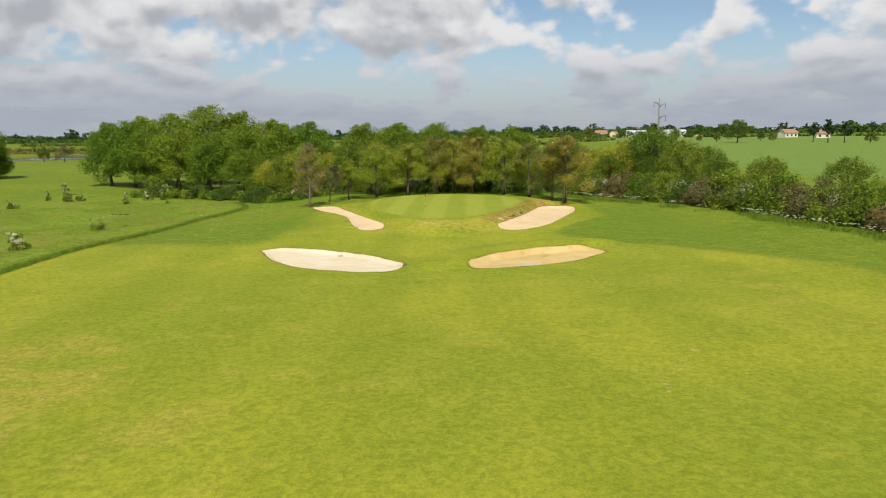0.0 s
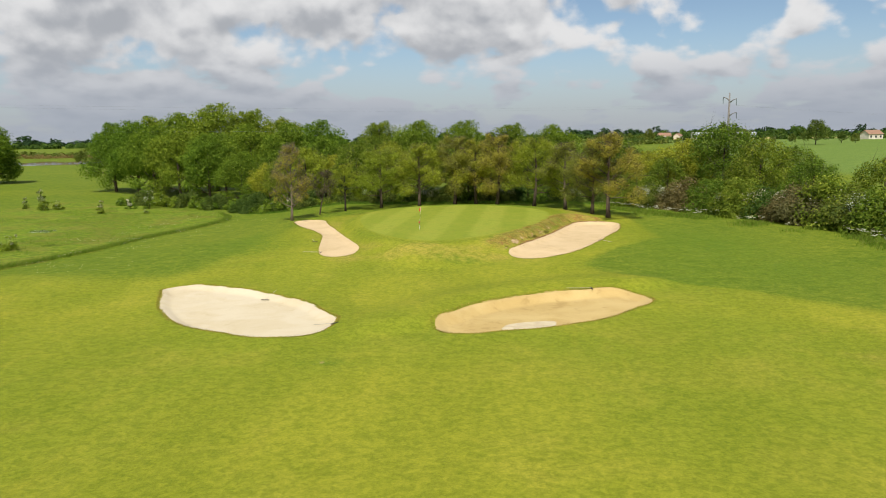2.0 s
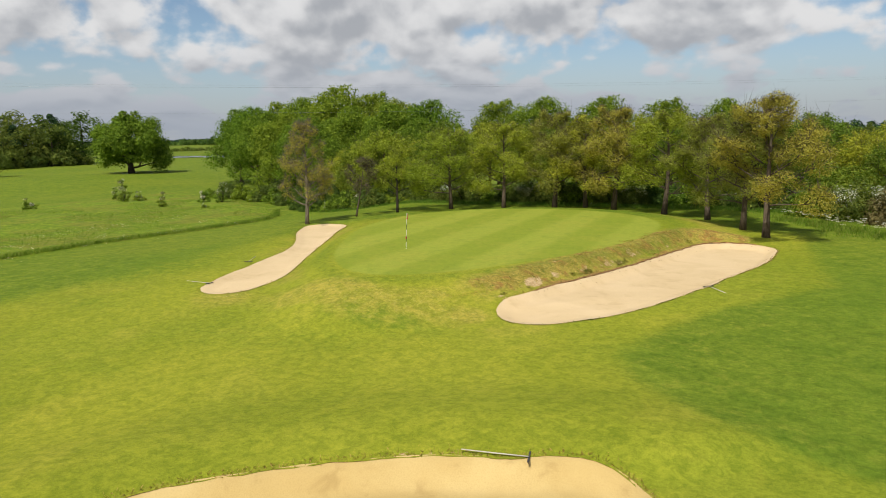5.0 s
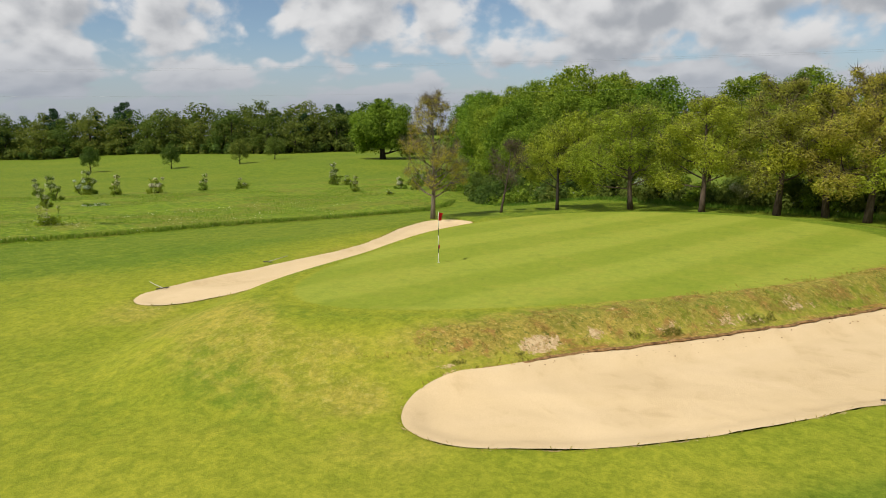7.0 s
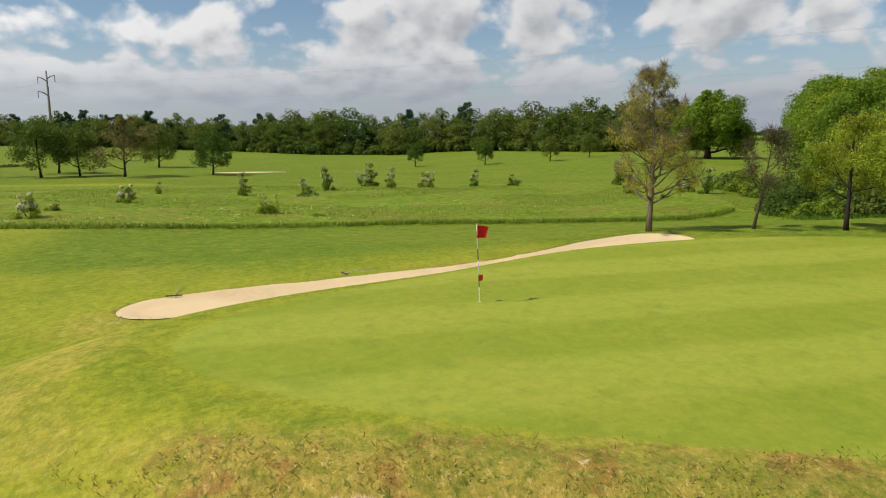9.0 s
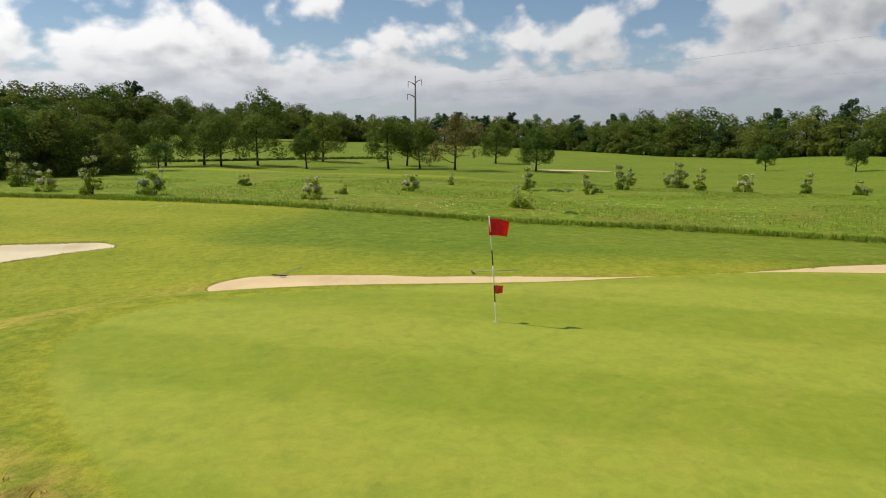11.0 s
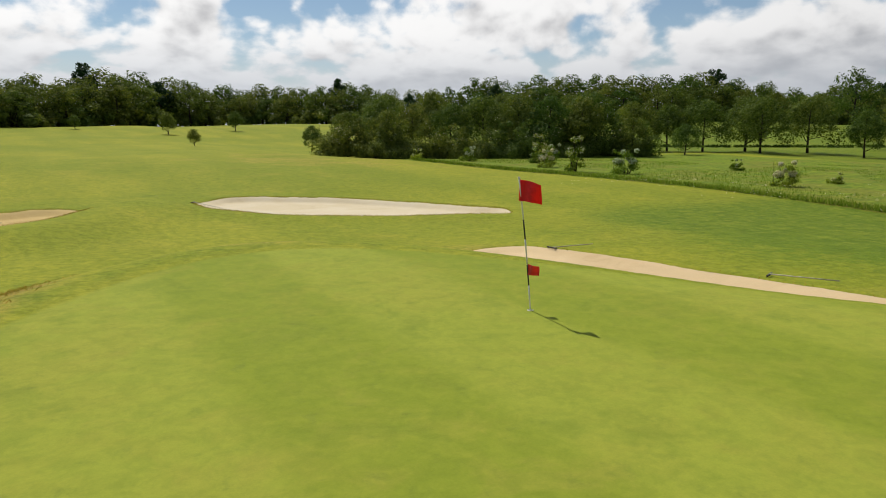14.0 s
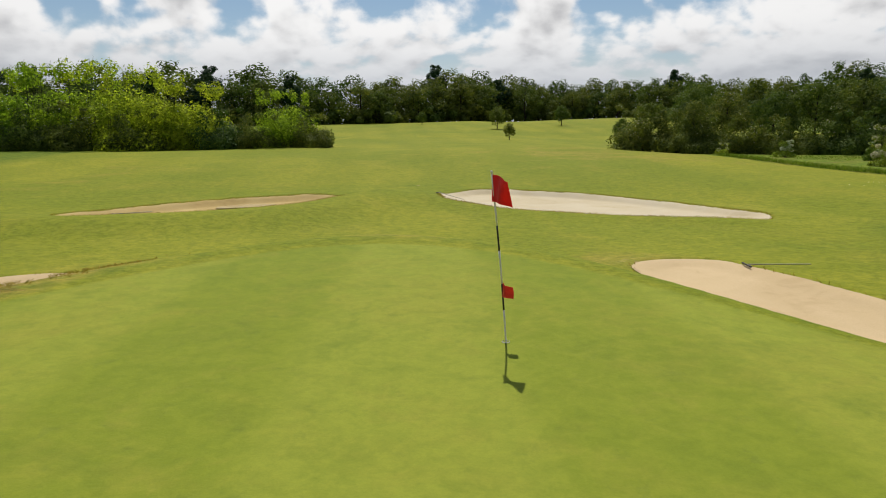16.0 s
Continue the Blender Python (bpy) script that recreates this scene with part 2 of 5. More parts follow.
    lump = k.math("ADD", k.math("MULTIPLY", tuft, k.math("ADD", 0.35, k.math("MULTIPLY", rough_shade_zone, 0.75))), k.math("MULTIPLY", grain, 0.5))
    high = k.math("MULTIPLY", k.math("SUBTRACT", lump, 0.55), k.math("SUBTRACT", 1.0, k.math("MULTIPLY", green_zone, 0.72)))
    finish(k, col, 0.85, high, 1.0, 0.06, 0.06)
    return m


def sand_material(name, pale, warm, damp, mottles):
    m, k = material(name)
    at = k.add("ShaderNodeTexCoord").outputs["Object"]
    big = k.noise(at, 0.35, 4.0, 0.55, 0.6)
    mid = k.noise(at, 1.3, 5.0, 0.62, 0.5)
    fine = k.noise(at, 28.0, 3.0, 0.7)
    comb = k.add("ShaderNodeTexWave", Scale=5.0, Distortion=6.0, Detail=2.0)
    comb.inputs["Detail Scale"].default_value = 0.6
    k.put(comb, "Vector", at)
    col = k.mix(k.step(big, 0.36, 0.66), pale, warm)
    col = k.mix(k.math("MULTIPLY", k.step(k.math("ADD", k.math("MULTIPLY", mid, 0.6), k.math("MULTIPLY", big, 0.4)), 0.55, 0.66), mottles), col, damp)
    col = k.mix(k.math("MULTIPLY", k.step(fine, 0.4, 0.7), 0.22), col, damp)
    high = k.math("ADD", k.math("ADD", k.math("MULTIPLY", mid, 0.8), k.math("MULTIPLY", fine, 0.25)), k.math("MULTIPLY", comb.outputs["Fac"], 0.02))
    finish(k, col, 0.9, high, 0.55, 0.06, 0.15)
    return m


def leaf_material(name, dark, light, tip, through=0.35, tips=0.15, vary=((0.74, 0.86, 0.78), (1.24, 1.10, 1.0))):
    """Foliage: each leaf its own tint, each tree a little shift, some light passing through."""
    m, k = material(name)
    one = k.add("ShaderNodeNewGeometry").outputs["Random Per Island"]
    tree = k.add("ShaderNodeObjectInfo").outputs["Random"]
    at = k.add("ShaderNodeTexCoord").outputs["Object"]
    clump = k.noise(at, 1.3, 3.0, 0.5)
    # besides leaf tint, clump tones and pale tips paint in sunlit highlights
    fac = k.math("ADD", k.math("MULTIPLY", one, 0.36), k.math("MULTIPLY", k.step(clump, 0.36, 0.64), 0.64))
    col = k.mix(fac, dark, light)
    col = k.mix(k.math("MULTIPLY", k.step(one, 1.0 - tips, 1.0 - tips * 0.4), 0.6), col, tip)
    warm = k.mix(tree, *vary)
    col = k.mix(1.0, col, warm, "MULTIPLY")
    p = k.add("ShaderNodeBsdfPrincipled", Roughness=0.7)
    k.put(p, "Base Color", col)
    p.inputs["Specular IOR Level"].default_value = 0.10
    t = k.add("ShaderNodeBsdfTranslucent", Color=k.mix(0.5, col, k.mix(1.0, col, (1.6, 1.6, 0.5), "MULTIPLY")))
    mixed = k.add("ShaderNodeMixShader", Fac=through)
    k.put(mixed, "i1", p.outputs[0]), k.put(mixed, "i2", t.outputs[0])
    k.add("ShaderNodeOutputMaterial", Surface=mixed.outputs[0])
    return m


def bark_material(name, color, moss):
    m, k = material(name)
    at = k.add("ShaderNodeTexCoord").outputs["Object"]
    ridge = k.noise(k.scaled(at, (5.0, 5.0, 0.9)), 2.2, 5.0, 0.65, 0.4)
    blot = k.noise(at, 1.1, 4.0, 0.6)
    col = k.mix(k.step(ridge, 0.35, 0.68), tuple(c * 0.5 for c in color), color)
    col = k.mix(k.math("MULTIPLY", k.step(blot, 0.5, 0.7), 0.6), col, moss)
    finish(k, col, 0.9, ridge, 0.9, 0.05, 0.15)
    return m


TURF = turf_material()
SAND = sand_material("pale_sand", (0.635, 0.480, 0.276), (0.585, 0.437, 0.243), (0.440, 0.305, 0.155), 0.35)
SAND_WHITE = sand_material("white_sand", (0.630, 0.545, 0.385), (0.585, 0.490, 0.320), (0.46, 0.36, 0.21), 0.35)
SAND_WARM = sand_material("damp_sand", (0.560, 0.415, 0.175), (0.490, 0.350, 0.135), (0.345, 0.230, 0.082), 0.55)
LEAF_DARK = leaf_material("dark_leaves", (0.056, 0.106, 0.010), (0.235, 0.330, 0.032), (0.340, 0.430, 0.060), 0.42)
LEAF_OLIVE = leaf_material("young_leaves", (0.135, 0.175, 0.018), (0.430, 0.480, 0.055), (0.560, 0.600, 0.095), 0.55, 0.2)
LEAF_BUD = leaf_material("budding_leaves", (0.200, 0.190, 0.040), (0.440, 0.415, 0.085), (0.540, 0.510, 0.110), 0.55, 0.2)
LEAF_FRESH = leaf_material("fresh_leaves", (0.060, 0.112, 0.011), (0.215, 0.290, 0.034), (0.390, 0.455, 0.070), 0.45, 0.22)
# shrub leaves with the glow of sun from behind lightened into the colour
LEAF_SUNNY = leaf_material("sunlit_shrub_leaves", (0.110, 0.175, 0.012), (0.360, 0.470, 0.040), (0.520, 0.620, 0.075), 0.6, 0.2)
LEAF_WOOD = leaf_material("woodland_leaves", (0.052, 0.088, 0.021), (0.140, 0.187, 0.042), (0.235, 0.272, 0.068), 0.35, 0.15, ((0.60, 0.78, 0.55), (1.35, 1.15, 0.85)))
LEAF_PINE = leaf_material("needles", (0.014, 0.036, 0.014), (0.036, 0.077, 0.028), (0.063, 0.112, 0.039), 0.2)
LEAF_BROWN = leaf_material("russet_leaves", (0.110, 0.095, 0.036), (0.215, 0.180, 0.072), (0.300, 0.245, 0.105), 0.30, 0.2)
BLOSSOM = leaf_material("white_blossom", (0.52, 0.52, 0.42), (0.74, 0.74, 0.64), (0.84, 0.84, 0.76), 0.30)
STRAW = leaf_material("meadow_grass_blades", (0.100, 0.185, 0.018), (0.200, 0.290, 0.038), (0.280, 0.290, 0.080), 0.35, 0.22)
FRINGE = leaf_material("turf_fringe", (0.170, 0.165, 0.030), (0.330, 0.265, 0.065), (0.440, 0.320, 0.120), 0.35, 0.25)
BARK = bark_material("bark", (0.135, 0.100, 0.070), (0.10, 0.11, 0.045))
BARK_PALE = bark_material("lichen_bark", (0.22, 0.18, 0.13), (0.24, 0.20, 0.08))
BARK_DARK = bark_material("dark_bark", (0.050, 0.040, 0.030), (0.045, 0.055, 0.022))
WHITE_PAINT = plain("white_paint", (0.80, 0.80, 0.78), (0.66, 0.65, 0.60), rough=0.35)
BLACK_PAINT = plain("black_paint", (0.020, 0.020, 0.022), (0.05, 0.05, 0.05), rough=0.4)


def cloth_material(name, color):
    """Thin woven nylon that lets light through."""
    m, k = material(name)
    at = k.add("ShaderNodeTexCoord").outputs["Object"]
    col = k.mix(k.step(k.noise(at, 9.0, 4.0, 0.6), 0.35, 0.65), color, tuple(v * 0.82 for v in color))
    p = k.add("ShaderNodeBsdfPrincipled", Roughness=0.6)
    k.put(p, "Base Color", col)
    t = k.add("ShaderNodeBsdfTranslucent", Color=col)
    mixed = k.add("ShaderNodeMixShader", Fac=0.45)
    k.put(mixed, "i1", p.outputs[0]), k.put(mixed, "i2", t.outputs[0])
    k.add("ShaderNodeOutputMaterial", Surface=mixed.outputs[0])
    return m


FLAG_RED, FLAG_SMALL = cloth_material("red_cloth", (0.78, 0.016, 0.026)), cloth_material("faded_red_cloth", (0.74, 0.07, 0.075))
RAKE_WOOD = plain("bleached_wood", (0.52, 0.48, 0.40), (0.40, 0.36, 0.29), scale=9, rough=0.8)
WOOD = plain("weathered_wood", (0.24, 0.18, 0.12), (0.15, 0.115, 0.08), scale=9, rough=0.8)
DARK_PLASTIC = plain("dark_plastic", (0.035, 0.033, 0.032), (0.06, 0.055, 0.05), rough=0.6)
POLE_WOOD = plain("concrete_pole", (0.22, 0.20, 0.18), (0.15, 0.14, 0.125), scale=2, rough=0.85)
STEEL = plain("galvanised_steel", (0.33, 0.34, 0.35), (0.24, 0.25, 0.26), rough=0.5, metal=0.6)
GLASS_BROWN = plain("insulator_glass", (0.10, 0.13, 0.12), (0.07, 0.09, 0.085), rough=0.2)
RENDER_WALL = plain("limewashed_wall", (0.68, 0.62, 0.52), (0.56, 0.50, 0.41), scale=0.6, rough=0.9)
ROOF_TILE = plain("clay_tiles", (0.33, 0.19, 0.12), (0.24, 0.14, 0.09), scale=1.2, rough=0.85)
SLATE = plain("slate_roof", (0.11, 0.12, 0.135), (0.075, 0.08, 0.09), scale=1.0, rough=0.6)
SHEET = plain("metal_sheeting", (0.62, 0.64, 0.66), (0.52, 0.54, 0.56), scale=0.4, rough=0.45, metal=0.2)
DARK_OPENING = plain("dark_glass", (0.03, 0.035, 0.04), (0.05, 0.05, 0.055), rough=0.15)
EARTH = plain("bare_earth", (0.34, 0.195, 0.080), (0.090, 0.046, 0.018), scale=6, rough=0.95, spec=0.1, bump=0.9)


def water_material():
    m, k = material("still_water")
    at = k.add("ShaderNodeTexCoord").outputs["Object"]
    ripple = k.noise(at, 1.5, 3.0, 0.6)
    finish(k, (0.035, 0.045, 0.040), 0.06, ripple, 0.06, 0.02, 0.6)
    return m


def puddle_material():
    m, k = material("cloudy_puddle")
    at = k.add("ShaderNodeTexCoord").outputs["Object"]
    silt = k.noise(at, 1.2, 4.0, 0.6, 0.5)
    finish(k, k.mix(k.step(silt, 0.35, 0.65), (0.64, 0.52, 0.29), (0.54, 0.42, 0.22)), 0.12, silt, 0.05, 0.01, 0.6)
    return m


WATER, PUDDLE = water_material(), puddle_material()


# ---- mesh helpers ----
def mesh_object(name, verts, faces, mat, parent=None, label="", smooth=False):
    me = bpy.data.meshes.new(name)
    me.from_pydata(verts, [], faces)
    me.materials.append(mat)
    if smooth:
        me.polygons.foreach_set("use_smooth", [True] * len(me.polygons))
    me.update()
    ob = new(name, me)
    if parent is not None:
        ob.parent = parent
    if label:
        ob["label"] = label
    return ob


def part(name, bm, mat, parent=None, label="", smooth=False):
    me = bpy.data.meshes.new(name)
    bm.normal_update()
    bm.to_mesh(me)
    bm.free()
    me.materials.append(mat)
    if smooth:
        me.polygons.foreach_set("use_smooth", [True] * len(me.polygons))
    ob = new(name, me)
    if parent is not None:
        ob.parent = parent
    if label:
        ob["label"] = label
    return ob


def empty(name, m, label, category, group=""):
    ob = new(name)
    ob.empty_display_size = 0.3
    ob.matrix_basis = m
    return tagged(ob, label, category, group)


def box(bm, centre, size, turn=None):
    made = bmesh.ops.create_cube(bm, size=1.0)["verts"]
    m = Matrix.Translation(centre) @ (turn or Matrix()) @ Matrix.Diagonal((*size, 1))
    bmesh.ops.transform(bm, matrix=m, verts=made)
    return made


def tube_data(paths, sides=6):
    """Vertices and faces of tapered tubes along paths of (x, y, z, radius)."""
    verts, faces = [], []
    for path in paths:
        first = len(verts)
        pts = [Vector(p[:3]) for p in path]
        for k, p in enumerate(pts):
            way = (pts[min(k + 1, len(pts) - 1)] - pts[max(k - 1, 0)]).normalized()
            side = way.orthogonal().normalized()
            other = way.cross(side)
            for s in range(sides):
                a = 2 * math.pi * s / sides
                verts.append(p + (side * math.cos(a) + other * math.sin(a)) * path[k][3])
        for k in range(len(pts) - 1):
            for s in range(sides):
                a, b = first + k * sides + s, first + k * sides + (s + 1) % sides
                faces.append((a, b, b + sides, a + sides))
        faces.append(tuple(first + s for s in reversed(range(sides))))
        faces.append(tuple(first + (len(pts) - 1) * sides + s for s in range(sides)))
    return verts, faces


def tubes(name, paths, mat, parent=None, label="", sides=6):
    verts, faces = tube_data(paths, sides)
    return mesh_object(name, verts, faces, mat, parent, label, True)


# ---- the lie of the land ----
def smooth(a, b, v):
    t = np.clip((v - a) / (b - a), 0, 1)
    return t * t * (3 - 2 * t)


def spine_curve(points, steps=14):
    """Points along a smooth curve through (x, y, half width)."""
    p = np.array([points[0], *points, points[-1]], float)
    out = []
    for k in range(1, len(p) - 2):
        for t in np.linspace(0, 1, steps, endpoint=False):
            a, b, c, d = p[k - 1], p[k], p[k + 1], p[k + 2]
            out.append(0.5 * (2 * b + (c - a) * t + (2 * a - 5 * b + 4 * c - d) * t**2 + (3 * b - a - 3 * c + d) * t**3))
    out.append(p[-2])
    return np.array(out)


def strip_outline(points, wobble, seed):
    """The closed outline of a hollow whose middle line and half widths are given."""
    c = spine_curve(points)
    way = np.gradient(c[:, :2], axis=0)
    way /= np.linalg.norm(way, axis=1)[:, None]
    side = np.stack([-way[:, 1], way[:, 0]], 1)
    left, right = c[:, :2] + side * c[:, 2:], c[:, :2] - side * c[:, 2:]

    def cap(at, r, ahead):
        a0 = math.atan2(ahead[1], ahead[0])
        return [(at[0] + r * math.cos(a), at[1] + r * math.sin(a)) for a in np.linspace(a0 + 1.45, a0 - 1.45, 15)]

    ring = [*left, *cap(c[-1], c[-1, 2], way[-1]), *right[::-1], *cap(c[0], c[0, 2], -way[0])]
    ring = np.array(ring)
    # even spacing, then a little waver
    ring = np.vstack([ring, ring[:1]])
    run = np.r_[0, np.cumsum(np.linalg.norm(np.diff(ring, axis=0), axis=1))]
    at = np.linspace(0, run[-1], int(run[-1] / 0.16), endpoint=False)
    ring = np.stack([np.interp(at, run, ring[:, 0]), np.interp(at, run, ring[:, 1])], 1)
    for _ in range(6):
        ring = (np.roll(ring, 1, 0) + 2 * ring + np.roll(ring, -1, 0)) / 4
    mid = ring.mean(0)
    for k, q in enumerate(ring):
        v = Vector((q[0] * 0.45, q[1] * 0.45, seed * 7.0))
        w = noise.noise(v) * wobble + noise.noise(v * 5) * wobble * 0.22
        out = (q - mid) / (np.linalg.norm(q - mid) + 1e-6)
        ring[k] = q + out * w
    return ring


# name, sand, floor height at either end, middle line with half widths
BUNKERS = [
    ("white", SAND_WHITE, (-0.13, -0.13), [(-12.7, -22.4, 1.7), (-10.4, -24.4, 3.0), (-8.1, -26.5, 3.7), (-5.6, -28.7, 4.0), (-2.9, -30.9, 3.15)]),
    ("warm", SAND_WARM, (-0.20, -0.20), [(7.6, -30.3, 2.1), (9.3, -28.8, 3.0), (11.4, -27.1, 3.25), (13.6, -25.5, 3.1), (15.9, -23.8, 2.3)]),
    ("long", SAND, (-0.94, -1.14), [(-5.8, -9.0, 1.5), (-6.35, -6.4, 1.8), (-7.75, -2.4, 1.45), (-9.55, 2.5, 1.0), (-11.6, 6.7, 1.2), (-14.1, 11.0, 1.65), (-15.8, 14.8, 1.9)]),
    ("side", SAND, (-0.95, -1.15), [(10.8, -8.2, 1.9), (12.2, -6.0, 2.5), (14.0, -1.9, 2.7), (15.6, 2.6, 2.8), (17.0, 7.2, 2.9), (17.9, 11.4, 2.6)]),
]
RINGS = [strip_outline(b[3], 0.13, k) for k, b in enumerate(BUNKERS)]


def ring_distance(ring, x, y):
    """Signed distance to an outline, negative inside; 9 where it is far off."""
    out = np.full(x.shape, 9.0)
    if x.size == 1:
        at = np.array((x[0], y[0]))
        if np.abs(at - ring[0]).max() > 40:
            return out
    near = (x > ring[:, 0].min() - 8) & (x < ring[:, 0].max() + 8) & (y > ring[:, 1].min() - 8) & (y < ring[:, 1].max() + 8)
    if not near.any():
        return out
    q = np.stack([x[near], y[near]], 1)
    best, inside = np.full(len(q), 1e9), np.zeros(len(q), bool)
    for a, b in zip(ring, np.roll(ring, -1, 0)):
        ab = b - a
        t = np.clip(((q - a) @ ab) / (ab @ ab), 0, 1)
        best = np.minimum(best, np.hypot(*(q - a - t[:, None] * ab).T))
        cross = (a[1] > q[:, 1]) != (b[1] > q[:, 1])
        inside ^= cross & (q[:, 0] < (b[0] - a[0]) * (q[:, 1] - a[1]) / (b[1] - a[1] + 1e-12) + a[0])
    out[near] = np.where(inside, -best, best)
    return out


def green_reach(x, y):
    """1 at the edge of the putting green, less inside."""
    u = (y - 8.5) / 16.2
    return np.sqrt(((x - 2.2) / (10.2 * (1 + 0.35 * np.clip(u, -1.2, 1.0)))) ** 2 + u**2)


def open_land(x, y):
    """The height of the turf before the hollows and their banks are cut."""
    z = -0.74 + 0.72 * smooth(-38, -72, y) - 0.70 * np.exp(-(((x + 1) / 30) ** 2) - ((y + 24) / 18) ** 2)
    z = z - 0.20 * np.exp(-(((x + 21) / 9) ** 2) - ((y - 4) / 24) ** 2)
    # the meadow's plain, falling gently to the north-west
    plain_z = np.interp(y, [-75, -58, -40, -22, -5, 10, 26, 45, 70], [-0.75, -0.8, -0.9, -1.15, -1.62, -1.93, -2.15, -2.35, -2.45])
    plain_z = plain_z - 0.75 * smooth(-60, -110, x) * smooth(-78, -45, y) * smooth(60, 20, y) + 1.5 * smooth(-80, -118, x) * smooth(40, 75, y)
    z = z + (plain_z - z) * smooth(-16, -31, x)
    e = green_reach(x, y)
    d = (1 - 1 / np.maximum(e, 0.05)) * np.hypot(x - 2.2, y - 8.5)
    west = smooth(0.1, -0.75, (x - 2.2) / np.maximum(np.hypot(x - 2.2, y - 8.5), 1.0))
    top = 1 - smooth(0.9 - 0.9 * west, 7.8 - 4.9 * west, d)
    z = z + (0.03 - 0.17 * west * smooth(-3.0, 0.2, d) * smooth(7.0, 0.0, y) - z) * top
    # tee mounds and the slope far to the south-west
    z = z + 1.0 * np.exp(-(((x - 11) / 7) ** 2) - ((y + 132) / 7) ** 2) + 1.3 * np.exp(-(((x - 2) / 9) ** 2) - ((y + 165) / 8) ** 2)
    z = z + 3.4 * smooth(-140, -245, y) * smooth(-150, -60, x)
    r, turn = np.hypot(x, y), np.degrees(np.arctan2(-x, -y))
    z = z + 8.0 * smooth(120, 330, r) * np.exp(-(((turn - 42) / 26) ** 2))
    z = z + 5.2 * smooth(110, 520, y) * smooth(0, 130, x)
    z = z + 0.19 * np.exp(-(((x + 6.5) / 5) ** 2) - ((y + 9) / 4.5) ** 2)
    # soft undulation
    z = z + 0.10 * np.sin(x * 0.21 + 1.0) * np.sin(y * 0.17) * smooth(14, 30, d)
    return z


def floor_height(k, x, y):
    kind, _, (z0, z1), line = BUNKERS[k]
    a, b = np.array(line[0][:2]), np.array(line[-1][:2])
    t = np.clip(((x - a[0]) * (b - a)[0] + (y - a[1]) * (b - a)[1]) / ((b - a) @ (b - a)), 0, 1)
    floor = z0 + (z1 - z0) * t
    return open_land(x, y) + floor if kind in ("white", "warm") else np.minimum(floor, open_land(x, y) - 0.12)


def ridge(k, x, y, s):
    """A low turf ridge along the green side of the two front bunkers."""
    a, b = np.array(BUNKERS[k][3][0][:2]), np.array(BUNKERS[k][3][-1][:2])
    way = (b - a) / np.linalg.norm(b - a)
    across = -way[1] * (x - a[0]) + way[0] * (y - a[1])
    near_green, far_side = smooth(0.2, 2.0, across), smooth(-0.2, -2.0, across)
    rise = (0.12, 0.06)[k] * near_green + (0.11, 0.08)[k] * far_side
    crest = (0.0, 0.50)[k] * near_green * np.exp(-(((s - 2.0) / 2.5) ** 2)) * smooth(8.0, 4.5, s)
    return (rise * np.exp(-((np.maximum(s - 0.4, 0) / 1.3) ** 2)) + crest) * (s < 8.5)


def land(x, y):
    """The height of the turf: banks fall to the bunkers' rims."""
    z = open_land(x, y)
    for k, ring in enumerate(RINGS):
        s = ring_distance(ring, x, y)
        if k < 2:
            z = z + ridge(k, x, y, s)
            continue
        rim = np.minimum(z, floor_height(k, x, y) + (0.30 if k == 3 else 0.12))
        z = np.where(s < 1.5, rim + (z - rim) * smooth(0.0, 1.5, s), z)
    return z


def sand_height(k, x, y, s):
    floor = floor_height(k, x, y)
    rim = land(x, y) + 0.015
    floor = np.minimum(floor, rim - 0.02)
    return rim + (floor - rim) * smooth(0.02, 0.8, -s)


def rim_drop(k, ring):
    """How steeply the turf breaks off into the sand, 0 to 1, along the outline."""
    mid = ring.mean(0)
    inward = ring + (mid - ring) / np.linalg.norm(mid - ring, axis=1)[:, None] * 1.0
    deep = land(ring[:, 0], ring[:, 1]) - sand_height(k, inward[:, 0], inward[:, 1], np.full(len(ring), -1.0))
    high = open_land(ring[:, 0], ring[:, 1]) - land(ring[:, 0], ring[:, 1])
    return np.maximum(smooth(*((0.10, 0.26) if k < 2 else (0.22, 0.42)), deep), smooth(0.05, 0.35, high))


# middle line of the meadow's mown edge: x for y
def meadow_edge(y):
    x = np.interp(y, [-70, -58, -45, -33, -25, -15, -5, 5, 15, 21, 26, 30, 34], [-28.4, -29.8, -30.6, -31.2, -31.8, -31.8, -31.1, -31.4, -30.5, -30.6, -31.0, -32.4, -35.5])
    return x


def meadow_depth(x, y):
    """Metres inside the unmown meadow, negative outside."""
    inside = meadow_edge(y) - x
    # the meadow's rounded northern end
    a, b = np.array((-33.0, 35.5)), np.array((-54.0, 46.5))
    nrm = np.array((-(b - a)[1], (b - a)[0])) / np.linalg.norm(b - a)
    north = (x - a[0]) * nrm[0] + (y - a[1]) * nrm[1]
    north = -north if nrm[1] < 0 else north
    return np.minimum(np.minimum(inside, -north), np.minimum(y + 66, x + 82))


def stretch(low, high, step, far):
    """Grid lines: even in the middle, wider and wider outside."""
    mid = list(np.arange(low, high + step * 0.5, step))
    out, gap, v = [], step, mid[-1]
    while v < far:
        gap *= 1.13
        v += gap
        out.append(v)
    back, gap, v = [], step, mid[0]
    while v > -far:
        gap *= 1.13
        v -= gap
        back.append(v)
    return np.array(back[::-1] + mid + out)


